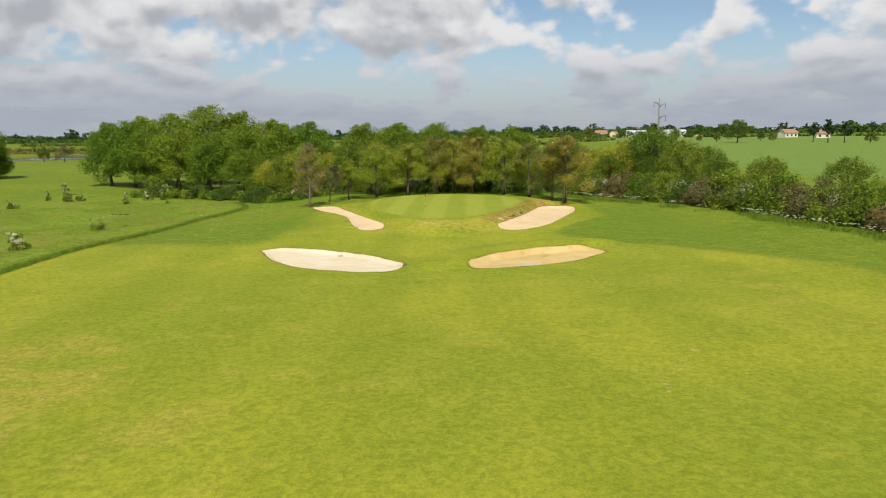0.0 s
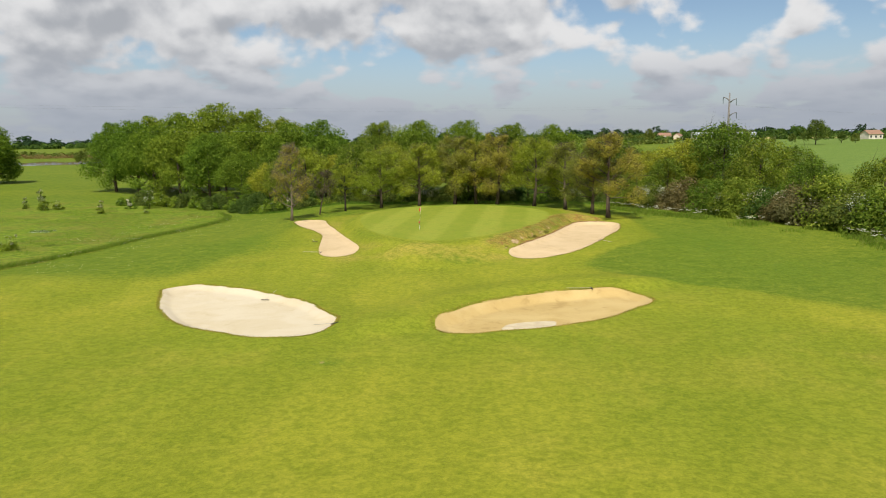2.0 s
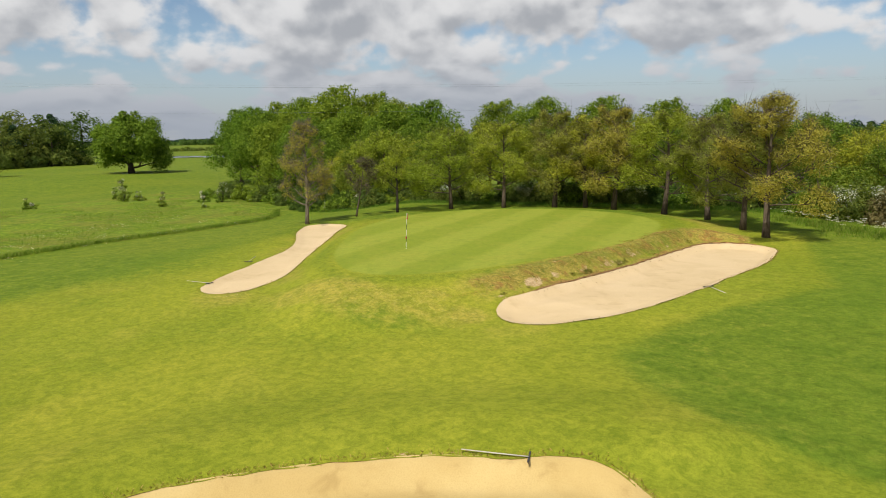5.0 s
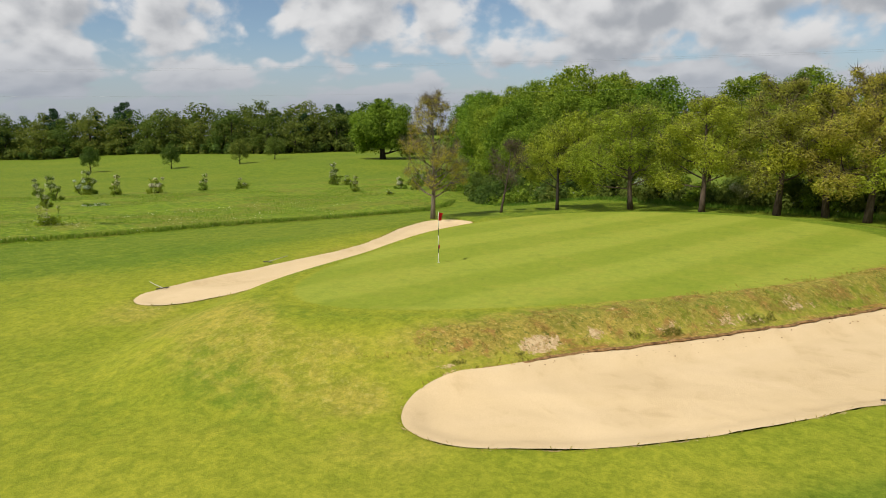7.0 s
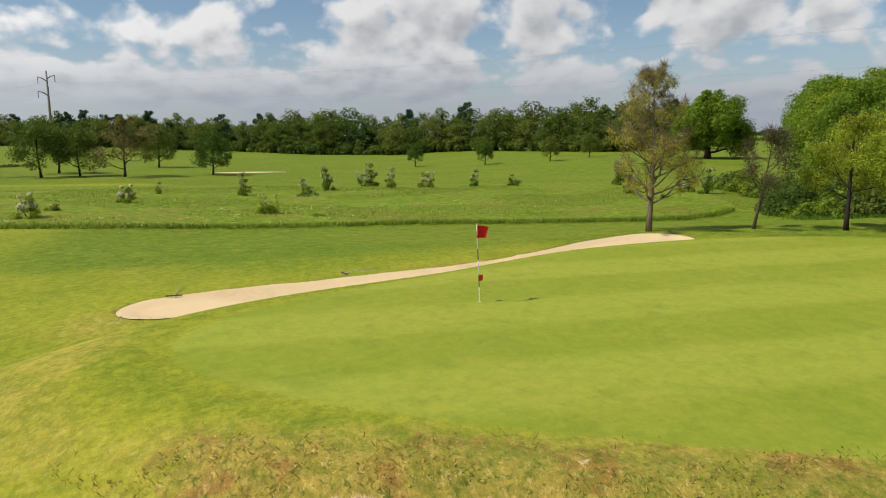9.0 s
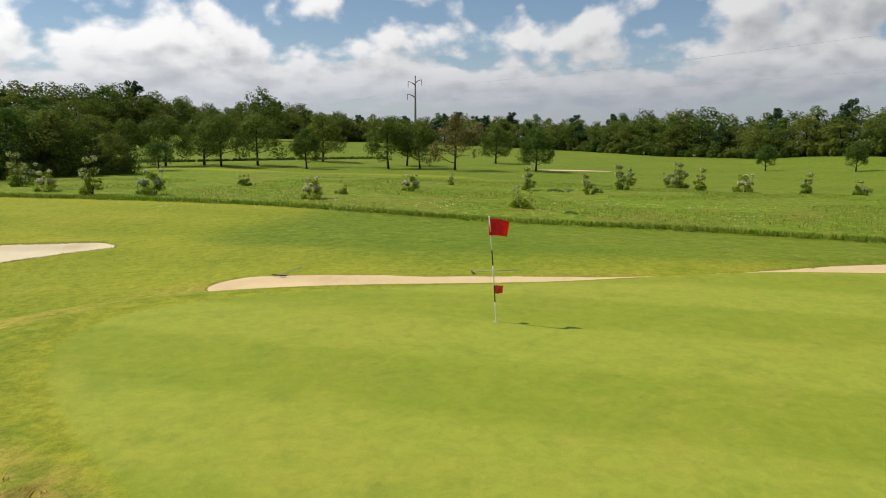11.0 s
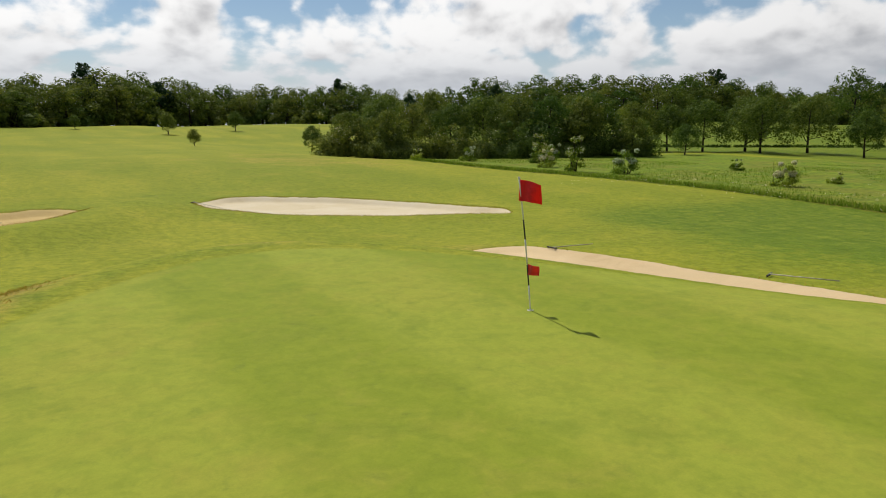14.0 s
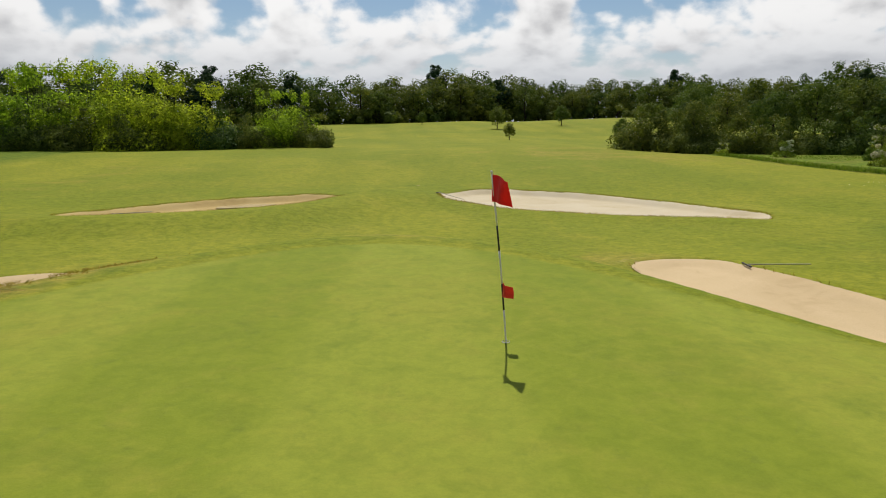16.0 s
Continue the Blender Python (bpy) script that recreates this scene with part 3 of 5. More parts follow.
def build_ground():
    xs, ys = stretch(-33, 25, 0.28, 4200), stretch(-40, 32, 0.28, 4200)
    ys = np.sort(np.r_[ys[(ys < -66.5) | (ys > -40.1)], np.arange(-66, -40.1, 0.5)])
    gx, gy = np.meshgrid(xs, ys)
    x, y = gx.ravel(), gy.ravel()
    z = land(x, y)
    earth, lowest = np.zeros_like(x), np.full_like(x, 9.0)
    for k, ring in enumerate(RINGS):
        s = ring_distance(ring, x, y)
        inside = s < 0.05
        z = np.where(inside, np.minimum(z, sand_height(k, x, y, s) - 0.02 - 0.16 * smooth(-0.02, -0.35, s)), z)
        # a low turf lip round the rim, higher on the uphill side
        z = z + 0.03 * np.exp(-(((s - 0.25) / 0.22) ** 2)) * (s >= 0.05)
        lowest = np.minimum(lowest, np.abs(s))
        earth = np.maximum(earth, 0.50 * smooth(0.30, 0.02, np.abs(s)))
        if k == 3:
            bank = smooth(-0.1, 0.2, s) * smooth(1.9, 0.5, s) * smooth(0.10, 0.5, open_land(x, y) - floor_height(k, x, y) - 0.2)
            earth = np.maximum(earth, 0.36 * bank * smooth(0.7, 1.3, s))
            up = smooth(0.10, 0.5, open_land(x, y) - floor_height(k, x, y) - 0.2) * (s > 0)
            along = 0.72 + 0.28 * np.sin(y * 0.9 + 1.0) * np.sin(y * 0.37 + x * 0.5)
            worn = (0.50 * np.exp(-(((s - 1.35) / 0.65) ** 2)) * along + 0.44 * smooth(3.0, 2.0, s)) * up * smooth(-9.0, -6.0, y)
    # worn patches on the bank above the side bunker and small scars elsewhere
    for px, py, r, w in ((9.4, -4.6, 1.0, 0.95), (9.98, -2.7, 0.6, 0.7), (9.5, -1.45, 0.45, 0.8), (10.9, -0.3, 1.0, 0.52), (11.86, 2.05, 1.5, 0.60), (12.6, 5.0, 1.3, 0.52), (14.0, 9.0, 1.3, 0.48), (8.7, -7.4, 0.7, 0.6), (1.4, -37.7, 0.5, 0.62), (14.8, -59.0, 1.8, 0.56), (13.4, -61.7, 1.5, 0.50), (16, -56.7, 1.4, 0.44), (34, -7.7, 0.9, 0.55), (36.4, -14, 1.2, 0.5), (38.5, -19.7, 1.3, 0.5), (-4.6, -10.7, 0.9, 0.45)):
        u, v = 0.36 * (x - px) + 0.93 * (y - py), 0.93 * (x - px) - 0.36 * (y - py)
        earth = np.maximum(earth, w * np.exp(-((u / r) ** 2) - (v / (r * 0.42)) ** 2))
    e = green_reach(x, y)
    d = (1 - 1 / np.maximum(e, 0.05)) * np.hypot(x - 2.2, y - 8.5)
    green = 1 - smooth(-0.6, 0.6, d)
    ring = np.exp(-(((d - 1.1) / 0.7) ** 2)) * 0.8
    ring = np.maximum(ring, 1.1 * np.exp(-(((x - 1.75) / 1.3) ** 2) - ((y + 37.7) / 0.9) ** 2))
    for px, py, rx, ry, w in ((-15.0, -4.5, 3.5, 7.0, 1.3), (5.4, -12.2, 3.4, 1.3, 1.0), (2.0, -15.0, 6.0, 2.2, 0.6), (-17.3, 0.5, 1.6, 5.0, 1.2), (-11.5, -13.5, 3.5, 1.2, 0.8), (27.0, -4.0, 6.0, 9.0, 1.6), (30.0, -14.0, 5.0, 8.0, 1.3), (22.0, -15.0, 3.0, 6.0, 0.8), (-1.4, -20.2, 1.6, 0.5, 0.6), (15.0, -12.2, 1.2, 1.6, 0.6)):
        ring = np.maximum(ring, w * np.exp(-(((x - px) / rx) ** 2) - ((y - py) / ry) ** 2))
    dry = smooth(0.8, 3.0, d) * (1 - smooth(4.0, 8.5, d)) * 0.60
    # south-west patch: dry turf, also paled to imitate sun through a cloud gap
    dry = np.maximum(dry, 0.6 * np.exp(-(((x + 18) / 20) ** 2) - ((y + 64) / 24) ** 2))
    dry = np.maximum(dry, 0.50 * np.exp(-(((x - 26) / 5) ** 2) - ((y + 45) / 22) ** 2))
    dry = np.maximum(dry, 0.7 * up * smooth(3.4, 2.2, ring_distance(RINGS[3], x, y)))
    dry = np.maximum(dry, 0.95 * np.exp(-(((x - 8.0) / 1.5) ** 2) - ((y + 9.9) / 1.3) ** 2))
    dry = np.maximum(dry, 0.9 * np.exp(-(((x - 1) / 9) ** 2) - ((y + 10.5) / 2.2) ** 2))
    meadow = meadow_depth(x, y)
    # eastern rough: lush turf, with some cloud shade put into its tone
    lush_x = np.interp(y, [-70, -40, -30, -21, -18, -14.5, -12.9, -10.3, -5.5, 0.7, 12], [38, 34, 30, 24, 18.1, 15.4, 14.8, 15.4, 17.7, 22.6, 22.0])
    side = smooth(-0.9, 1.4 + 6 * smooth(-20, -36, y), x - lush_x) + smooth(-12.0, -18.0, x) * smooth(-24, -14, y) + smooth(16, 24, y)
    # west of the meadow the dark tone stands in for cloud shade
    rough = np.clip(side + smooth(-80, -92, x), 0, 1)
    crop = smooth(75, 82, x - 0.06 * y) * smooth(60, 70, y) * (1 - smooth(560, 570, y))
    stub = smooth(640, 660, y) * (1 - smooth(930, 960, y)) * smooth(110, 140, x) * (1 - smooth(330, 360, x))
    z = z + smooth(-0.05, 0.35, meadow) * 0.15
    nx, ny = len(xs), len(ys)
    idx = np.arange(nx * ny).reshape(ny, nx)
    quads = np.stack([idx[:-1, :-1], idx[:-1, 1:], idx[1:, 1:], idx[1:, :-1]], -1).reshape(-1, 4)
    me = bpy.data.meshes.new("ground")
    me.vertices.add(len(x))
    me.vertices.foreach_set("co", np.stack([x, y, z], 1).astype(np.float32).ravel())
    me.loops.add(quads.size)
    me.loops.foreach_set("vertex_index", quads.ravel().astype(np.int32))
    me.polygons.add(len(quads))
    me.polygons.foreach_set("loop_start", np.arange(0, quads.size, 4, dtype=np.int32))
    me.polygons.foreach_set("use_smooth", np.ones(len(quads), bool))
    me.update(calc_edges=True)
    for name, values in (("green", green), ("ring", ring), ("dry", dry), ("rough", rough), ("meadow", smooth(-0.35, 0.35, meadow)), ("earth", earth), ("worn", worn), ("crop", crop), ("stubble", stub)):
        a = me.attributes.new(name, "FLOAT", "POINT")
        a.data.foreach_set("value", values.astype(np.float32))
    me.materials.append(TURF)
    ob = new("ground", me)
    return tagged(ob, "mown golf fairway, raised putting green and unmown meadow", "ground", kind="structure")


build_ground()


def height(x, y):
    return float(land(np.array([float(x)]), np.array([float(y)]))[0])


def build_bunker(k):
    kind, sand, _, _ = BUNKERS[k]
    ring = RINGS[k]
    words = {"white": "bright white sand bunker with a low grass lip", "warm": "damp golden sand bunker with a shallow puddle", "long": "long narrow pale sand bunker beside the green", "side": "pale sand bunker below an eroded earth bank"}
    thing = empty("sand_bunker", Matrix(), words[kind], "bunker", "bunkers round the green")
    # rows of the sand from the rim inwards along a fine grid clipped by the outline
    lo, hi = ring.min(0) - 0.3, ring.max(0) + 0.3
    xs, ys = np.arange(lo[0], hi[0], 0.16), np.arange(lo[1], hi[1], 0.16)
    gx, gy = np.meshgrid(xs, ys)
    s = ring_distance(ring, gx.ravel(), gy.ravel()).reshape(gx.shape)
    bm = bmesh.new()
    inner = {}
    for j in range(gx.shape[0]):
        for i in range(gx.shape[1]):
            if s[j, i] < 0.24:
                q = np.array((gx[j, i], gy[j, i]))
                if s[j, i] > -0.05:
                    near = np.argmin(np.hypot(*(ring - q).T))
                    q = ring[near]
                inner[j, i] = bm.verts.new((q[0], q[1], 0))
    for j, i in list(inner):
        if (j + 1, i) in inner and (j, i + 1) in inner and (j + 1, i + 1) in inner and s[j : j + 2, i : i + 2].min() < 0:
            bm.faces.new((inner[j, i], inner[j, i + 1], inner[j + 1, i + 1], inner[j + 1, i]))
    bmesh.ops.delete(bm, geom=[v for v in bm.verts if not v.link_faces], context="VERTS")
    co = np.array([v.co[:2] for v in bm.verts])
    z = sand_height(k, co[:, 0], co[:, 1], ring_distance(ring, co[:, 0], co[:, 1]))
    for v, h in zip(bm.verts, z):
        v.co.z = h + 0.03 * noise.noise(Vector((v.co.x * 0.8, v.co.y * 0.8, 3.0))) + 0.012 * noise.noise(Vector((v.co.x * 3, v.co.y * 3, 8.0)))
    part("sand", bm, sand, thing, smooth=True)
    # crumbling turf edge: an uneven earth wall between the turf and the sand
    n_ = len(ring)
    verts, faces = [], []
    way = np.roll(ring, -1, 0) - np.roll(ring, 1, 0)
    area = np.sum(ring[:, 0] * np.roll(ring[:, 1], -1) - np.roll(ring[:, 0], -1) * ring[:, 1])
    out = np.stack([way[:, 1], -way[:, 0]], 1) * (1 if area > 0 else -1)
    out /= np.linalg.norm(out, axis=1)[:, None]
    zt = land(ring[:, 0], ring[:, 1])
    outer = ring + out * 0.36
    zo = land(outer[:, 0], outer[:, 1]) + 0.012
    for q, o, h, edge, drop in zip(ring, out, zt, zo, rim_drop(k, ring)):
        uneven = 1.0 if k == 3 else 0.25
        w = noise.noise(Vector((q[0] * 1.3, q[1] * 1.3, 5.0))) * 0.09 + noise.noise(Vector((q[0] * 5, q[1] * 5, 9.0))) * 0.05
        w *= 0.4 + 0.6 * uneven
        crest = drop * min(1.0, max(0.0, 0.72 + 0.9 * uneven * noise.noise(Vector((q[0] * 0.7, q[1] * 0.7, 15.0))) + 0.4 * uneven * noise.noise(Vector((q[0] * 3.1, q[1] * 3.1, 2.0)))))
        for off, up in ((-0.04 + w * 0.4, -0.19), (0.05 + w * 0.3, -0.07), (-0.07 + w, 0.05 if k == 3 else 0.03), (0.03 + w * 0.6, 0.085 if k == 3 else 0.055), (0.36, None)):
            if drop < 0.25 and off < 0:
                off *= 0.2
            if up is None:
                verts.append((q[0] + o[0] * off, q[1] + o[1] * off, edge))
                continue
            up *= 1.0 if up < 0 else max(0.15, drop) * (1.0 if k > 1 else 0.5)
            verts.append((q[0] + o[0] * off, q[1] + o[1] * off, h + up + w * 0.25 * drop - 0.04 * (1 - crest)))
    for a in range(n_):
        b = (a + 1) % n_
        for r in range(4):
            faces.append((a * 5 + r, b * 5 + r, b * 5 + r + 1, a * 5 + r + 1))
    lip = mesh_object("lip", verts, faces, EARTH, thing, "dry earth lip under turf")
    steep = rim_drop(k, ring)
    # the turf over the lip is dry, and worn where it breaks off
    for zone, amount in (("dry", np.full(n_, 0.55)), ("worn", 0.62 * steep if k == 3 else 0.0 * steep)):
        values = lip.data.attributes.new(zone, "FLOAT", "POINT")
        values.data.foreach_set("value", np.repeat(amount, 5).astype(np.float32))
    lip.data.materials.append(TURF)
    rows = [([0, 0, 0, 1] if k == 3 else [0, 0, 1, 1]) if d > (0.25 if k > 1 else 0.3) else [1, 1, 1, 1] for d in steep]
    lip.data.polygons.foreach_set("material_index", [m for row in rows for m in row])
    return ring, out


BUNKER_EDGES = [build_bunker(k) for k in range(4)]


def blades(name, roots, tall, wide, seed, mat, parent=None, lean=0.35):
    """Many grass blades as one mesh: a bent pair of triangles each."""
    rng = np.random.default_rng(seed)
    c = len(roots)
    a = rng.uniform(0, 2 * np.pi, c)
    side = np.stack([np.cos(a), np.sin(a), np.zeros(c)], 1)
    h = tall * rng.uniform(0.5, 1.25, c)
    b = rng.uniform(0, 2 * np.pi, c)
    tip = np.stack([np.cos(b), np.sin(b), np.zeros(c)], 1) * (lean * h)[:, None]
    w = (wide * rng.uniform(0.6, 1.4, c))[:, None]
    up = np.array([0, 0, 1.0])
    v = np.empty((c, 4, 3))
    v[:, 0] = roots - side * w
    v[:, 1] = roots + tip * 0.35 + up * (h * 0.6)[:, None] - side * w * 0.2
    v[:, 2] = roots + tip + up * h[:, None]
    v[:, 3] = roots + side * w
    return faces_mesh(name, v, mat, parent)


def faces_mesh(name, v, mat, parent=None):
    """One mesh of many loose faces, each with the same number of corners."""
    c, sides = v.shape[:2]
    me = bpy.data.meshes.new(name)
    me.vertices.add(c * sides)
    me.vertices.foreach_set("co", v.astype(np.float32).ravel())
    me.loops.add(c * sides)
    me.loops.foreach_set("vertex_index", np.arange(c * sides, dtype=np.int32))
    me.polygons.add(c)
    me.polygons.foreach_set("loop_start", np.arange(0, c * sides, sides, dtype=np.int32))
    me.update(calc_edges=True)
    me.materials.append(mat)
    ob = new(name, me)
    if parent is not None:
        ob.parent = parent
    return ob


# ---- trees ----
def limbs(rng, tall, clear, spread, count, depth=2, droop=0.0, lean=(0.0, 0.0), trunk_r=None):
    """A trunk and its limbs as tapered paths, and the places where foliage sits (x, y, z, size)."""
    r0 = trunk_r or tall * 0.021
    trunk, tips = [], []
    top = tall * 0.86
    wx, wy = rng.uniform(-1, 1, 2) * 0.025 * tall
    for k in range(8):
        f = k / 7
        trunk.append((lean[0] * f * tall + wx * math.sin(f * 3), lean[1] * f * tall + wy * math.sin(f * 2.4), top * f - 0.15 * (k == 0), r0 * (1.25 if k == 0 else 1) * (1 - 0.86 * f) + 0.01))
    paths = [trunk]

    def branch(start, way, length, radius, level):
        pts, p, d = [], Vector(start), Vector(way).normalized()
        steps = 4
        for k in range(steps + 1):
            pts.append((*p, max(radius * (1 - 0.8 * k / steps), 0.008)))
            d = (d + Vector(rng.uniform(-0.22, 0.22, 3)) + Vector((0, 0, 0.10 - droop))).normalized()
            p = p + d * length / steps
        paths.append(pts)
        tips.append((*pts[-1][:3], length))
        if level < depth:
            for f in (0.45, 0.75, 0.95):
                k = min(int(f * steps), steps - 1)
                q = Vector(pts[k][:3])
                turn = Vector(rng.uniform(-1, 1, 3)) * 0.9
                branch(q, (Vector(way).normalized() + turn + Vector((0, 0, 0.25))).normalized(), length * rng.uniform(0.45, 0.62), radius * 0.5, level + 1)

    for k in range(count):
        f = clear + (0.97 - clear) * ((k + rng.uniform(0.1, 0.9)) / count) ** 1.08
        at = np.array(trunk)
        x, y, z, r = (np.interp(f * tall, at[:, 2], at[:, c]) for c in (0, 1, 2, 3))
        a = k * 2.4 + rng.uniform(-0.5, 0.5)
        g = (f - clear) / (1 - clear)
        reach = spread * (0.55 + 0.55 * math.sin(math.pi * min(1, g * 0.8 + 0.22))) * (1.05 - 0.65 * g) * rng.uniform(0.8, 1.15)
        rise = 0.25 + 0.75 * g
        branch((x, y, min(z, top)), (math.cos(a), math.sin(a), rise), reach * 0.85, max(r * 0.55, 0.02), 1)
    tips.append((*trunk[-1][:3], spread * 0.4))
    return paths, tips


def foliage(name, lumps, count, size, seed, mat, parent=None, shell=0.55, up=0.5, fuzz=0.15):
    """A crown of many small leaf sprays scattered over lumps of (x, y, z, radius)."""
    rng = np.random.default_rng(seed)
    lumps = np.array(lumps, float)
    w = lumps[:, 3] ** 2
    pick = rng.choice(len(lumps), count, p=w / w.sum())
    d = rng.normal(size=(count, 3))
    d /= np.linalg.norm(d, axis=1)[:, None]
    r = lumps[pick, 3] * (shell + (1 - shell) * rng.uniform(0, 1, count) ** 0.6)
    r *= 1 + fuzz * rng.normal(size=count)
    c = lumps[pick, :3] + d * r[:, None] * np.array([1, 1, 0.82])
    nrm = d + rng.normal(size=(count, 3)) * 0.42 + np.array([0, 0, up])
    nrm /= np.linalg.norm(nrm, axis=1)[:, None]
    t = np.cross(nrm, rng.normal(size=(count, 3)))
    t /= np.linalg.norm(t, axis=1)[:, None] + 1e-9
    b = np.cross(nrm, t)
    s = (size * rng.uniform(0.55, 1.35, count))[:, None]
    v = np.empty((count, 3, 3))
    v[:, 0] = c - t * s - b * s * 0.45
    v[:, 1] = c + t * s * 1.15 + nrm * s * 0.12
    v[:, 2] = c - t * s * 0.35 + b * s * 0.75 - nrm * s * 0.10
    low = v[:, :, 2].min(1)
    v[low < 0.03, :, 2] += (0.05 - low[low < 0.03])[:, None]
    return faces_mesh(name, v, mat, parent)


def twigs(name, lumps, each, long, seed, mat, parent):
    """Fine bare twigs standing out of the crown."""
    rng = np.random.default_rng(seed)
    lumps = np.repeat(np.array(lumps, float), each, 0)
    c = len(lumps)
    d = rng.normal(size=(c, 3)) + np.array([0, 0, 0.9])
    d /= np.linalg.norm(d, axis=1)[:, None]
    root = lumps[:, :3] + d * lumps[:, 3:] * rng.uniform(0.0, 0.5, (c, 1))
    tip = root + d * lumps[:, 3:] * rng.uniform(0.6, 1.35, (c, 1)) * long
    side = np.cross(d, rng.normal(size=(c, 3)))
    side /= np.linalg.norm(side, axis=1)[:, None]
    v = np.stack([root - side * 0.014, root + side * 0.014, tip], 1)
    return tagged(faces_mesh(name, v, mat, parent), kind="stuff")


KINDS = {}


def stock(key, name, build):
    """Keep a built tree as the pattern for its copies; the first use takes the pattern itself."""
    KINDS[key] = [name, build, None]


def grow(key, x, y, tall=1.0, turn=0.0, wide=None, label="", category="tree", group="", lean=0.0, z=None):
    name, build, pattern = KINDS[key]
    if pattern is None:
        pattern = new(name)
        pattern.empty_display_size = 0.3
        build(pattern)
        KINDS[key][2] = pattern
        ob = pattern
    else:
        ob = copy_thing(pattern, Matrix())
    h = height(x, y) - 0.04 if z is None else z
    ob.matrix_basis = pose(x, y, h, lean, 0, turn) @ Matrix.Diagonal((wide or tall, wide or tall, tall, 1))
    return tagged(ob, label, category, group)


def tree_kind(key, name, seed, tall, clear, spread, count, leaves, size, leaf, bark, lump=0.5, depth=2, shell=0.5, blossom=0, lean=(0, 0), trunk_r=None, droop=0.0, bare=0, dome=0):
    def build(parent):
        rng = np.random.default_rng(seed)
        paths, tips = limbs(rng, tall, clear, spread, count, depth, droop, lean, trunk_r)
        tubes("trunk", paths[:1], bark, parent, sides=8)
        tubes("limbwork", paths[1:], bark, parent, sides=4 if len(paths) > 40 else 5)
        lumps = [(x, y, z, max(0.35, length * lump) * rng.uniform(0.8, 1.2)) for x, y, z, length in tips]
        # billows that round the crown off, uneven in size and reach
        mid, half = tall * (1.02 + clear) / 2, tall * (0.98 - clear) / 2
        for b in range(dome):
            up = 1 - 1.75 * (b + 0.5) / dome
            a = b * 2.39996 + rng.uniform(-0.4, 0.4)
            flat_r = math.sqrt(max(0.0, 1 - up * up)) * (1.0 if up > -0.2 else 1.12)
            reach = rng.uniform(0.58, 0.92)
            r = spread * rng.uniform(0.20, 0.34)
            lumps.append((math.cos(a) * flat_r * spread * reach + lean[0] * mid, math.sin(a) * flat_r * spread * reach + lean[1] * mid, mid + up * half * min(reach, 0.86), r))
        foliage("crown", lumps, leaves, size, seed + 1, leaf, parent, shell)
        if bare:
            twigs("twigwork", lumps, bare, 1.45, seed + 3, bark, parent)
        if blossom:
            foliage("blossom", lumps, blossom, size * 0.55, seed + 2, BLOSSOM, parent, 0.9)
    stock(key, name, build)


def bush_kind(key, name, seed, tall, wide, lumps_n, leaves, size, leaf, blossom=0, stems=7, bark=None, shell=0.55, spiky=0.0, finer=1.0):
    def build(parent):
        rng = np.random.default_rng(seed)
        paths, lumps = [], []
        for k in range(lumps_n):
            a, r = rng.uniform(0, 2 * math.pi), wide * 0.5 * math.sqrt(rng.uniform(0, 1))
            f = 1 - (r / (wide * 0.5)) ** 2 * 0.55
            rad = rng.uniform(0.16, 0.30) * min(wide, tall) * finer
            z = rng.uniform(0.18, 1.0) * max(tall * f - rad, 0.2)
            lumps.append((r * math.cos(a), r * math.sin(a), z, rad))
        for k in range(stems):
            q = lumps[k % len(lumps)]
            paths.append([(q[0] * 0.12, q[1] * 0.12, -0.1, 0.016 * tall), (q[0] * 0.5, q[1] * 0.5, q[2] * 0.5, 0.010 * tall), (q[0], q[1], q[2], 0.003 * tall)])
        for k in range(int(spiky * 10)):
            q = lumps[rng.integers(len(lumps))]
            h = tall * rng.uniform(0.9, 1.08)
            paths.append([(q[0], q[1], q[2], 0.012), (q[0] + rng.uniform(-0.2, 0.2), q[1] + rng.uniform(-0.2, 0.2), h, 0.005)])
            lumps.append((q[0], q[1], h - 0.1 * tall, 0.09 * tall))
        tagged(tubes("stemwork", paths, bark or BARK_DARK, parent, sides=5), kind="stuff")
        foliage("foliage", lumps, leaves, size, seed + 1, leaf, parent, shell)
        if blossom:
            foliage("blossom", [q for q in lumps if q[2] > tall * 0.45 and rng.uniform() < 0.5] or lumps, blossom, size * 0.55, seed + 2, BLOSSOM, parent, 0.93)
    stock(key, name, build)


# patterns: near row
tree_kind("row_a", "young_oak_tree", 11, 9.0, 0.20, 3.9, 18, 26000, 0.066, LEAF_OLIVE, BARK, 0.36, shell=0.5, bare=14)
tree_kind("row_b", "young_oak_tree", 12, 9.0, 0.22, 3.5, 18, 19000, 0.060, LEAF_BUD, BARK, 0.36, shell=0.5, bare=24)
tree_kind("row_c", "young_oak_tree", 13, 9.0, 0.18, 4.1, 19, 27000, 0.066, LEAF_OLIVE, BARK, 0.37, shell=0.5, bare=12)
tree_kind("bare", "budding_tree", 14, 9.5, 0.16, 3.1, 38, 17000, 0.048, LEAF_BUD, BARK_PALE, 0.30, 2, 0.2, bare=26)
tree_kind("lean", "leaning_young_tree", 15, 5.7, 0.28, 1.9, 13, 2200, 0.050, LEAF_BROWN, BARK, 0.4, 2, 0.2, 0, (0.16, 0.02), 0.09, bare=22)
tree_kind("small", "young_tree", 16, 6.4, 0.22, 2.5, 15, 13000, 0.058, LEAF_OLIVE, BARK_DARK, 0.4, shell=0.25, bare=10)
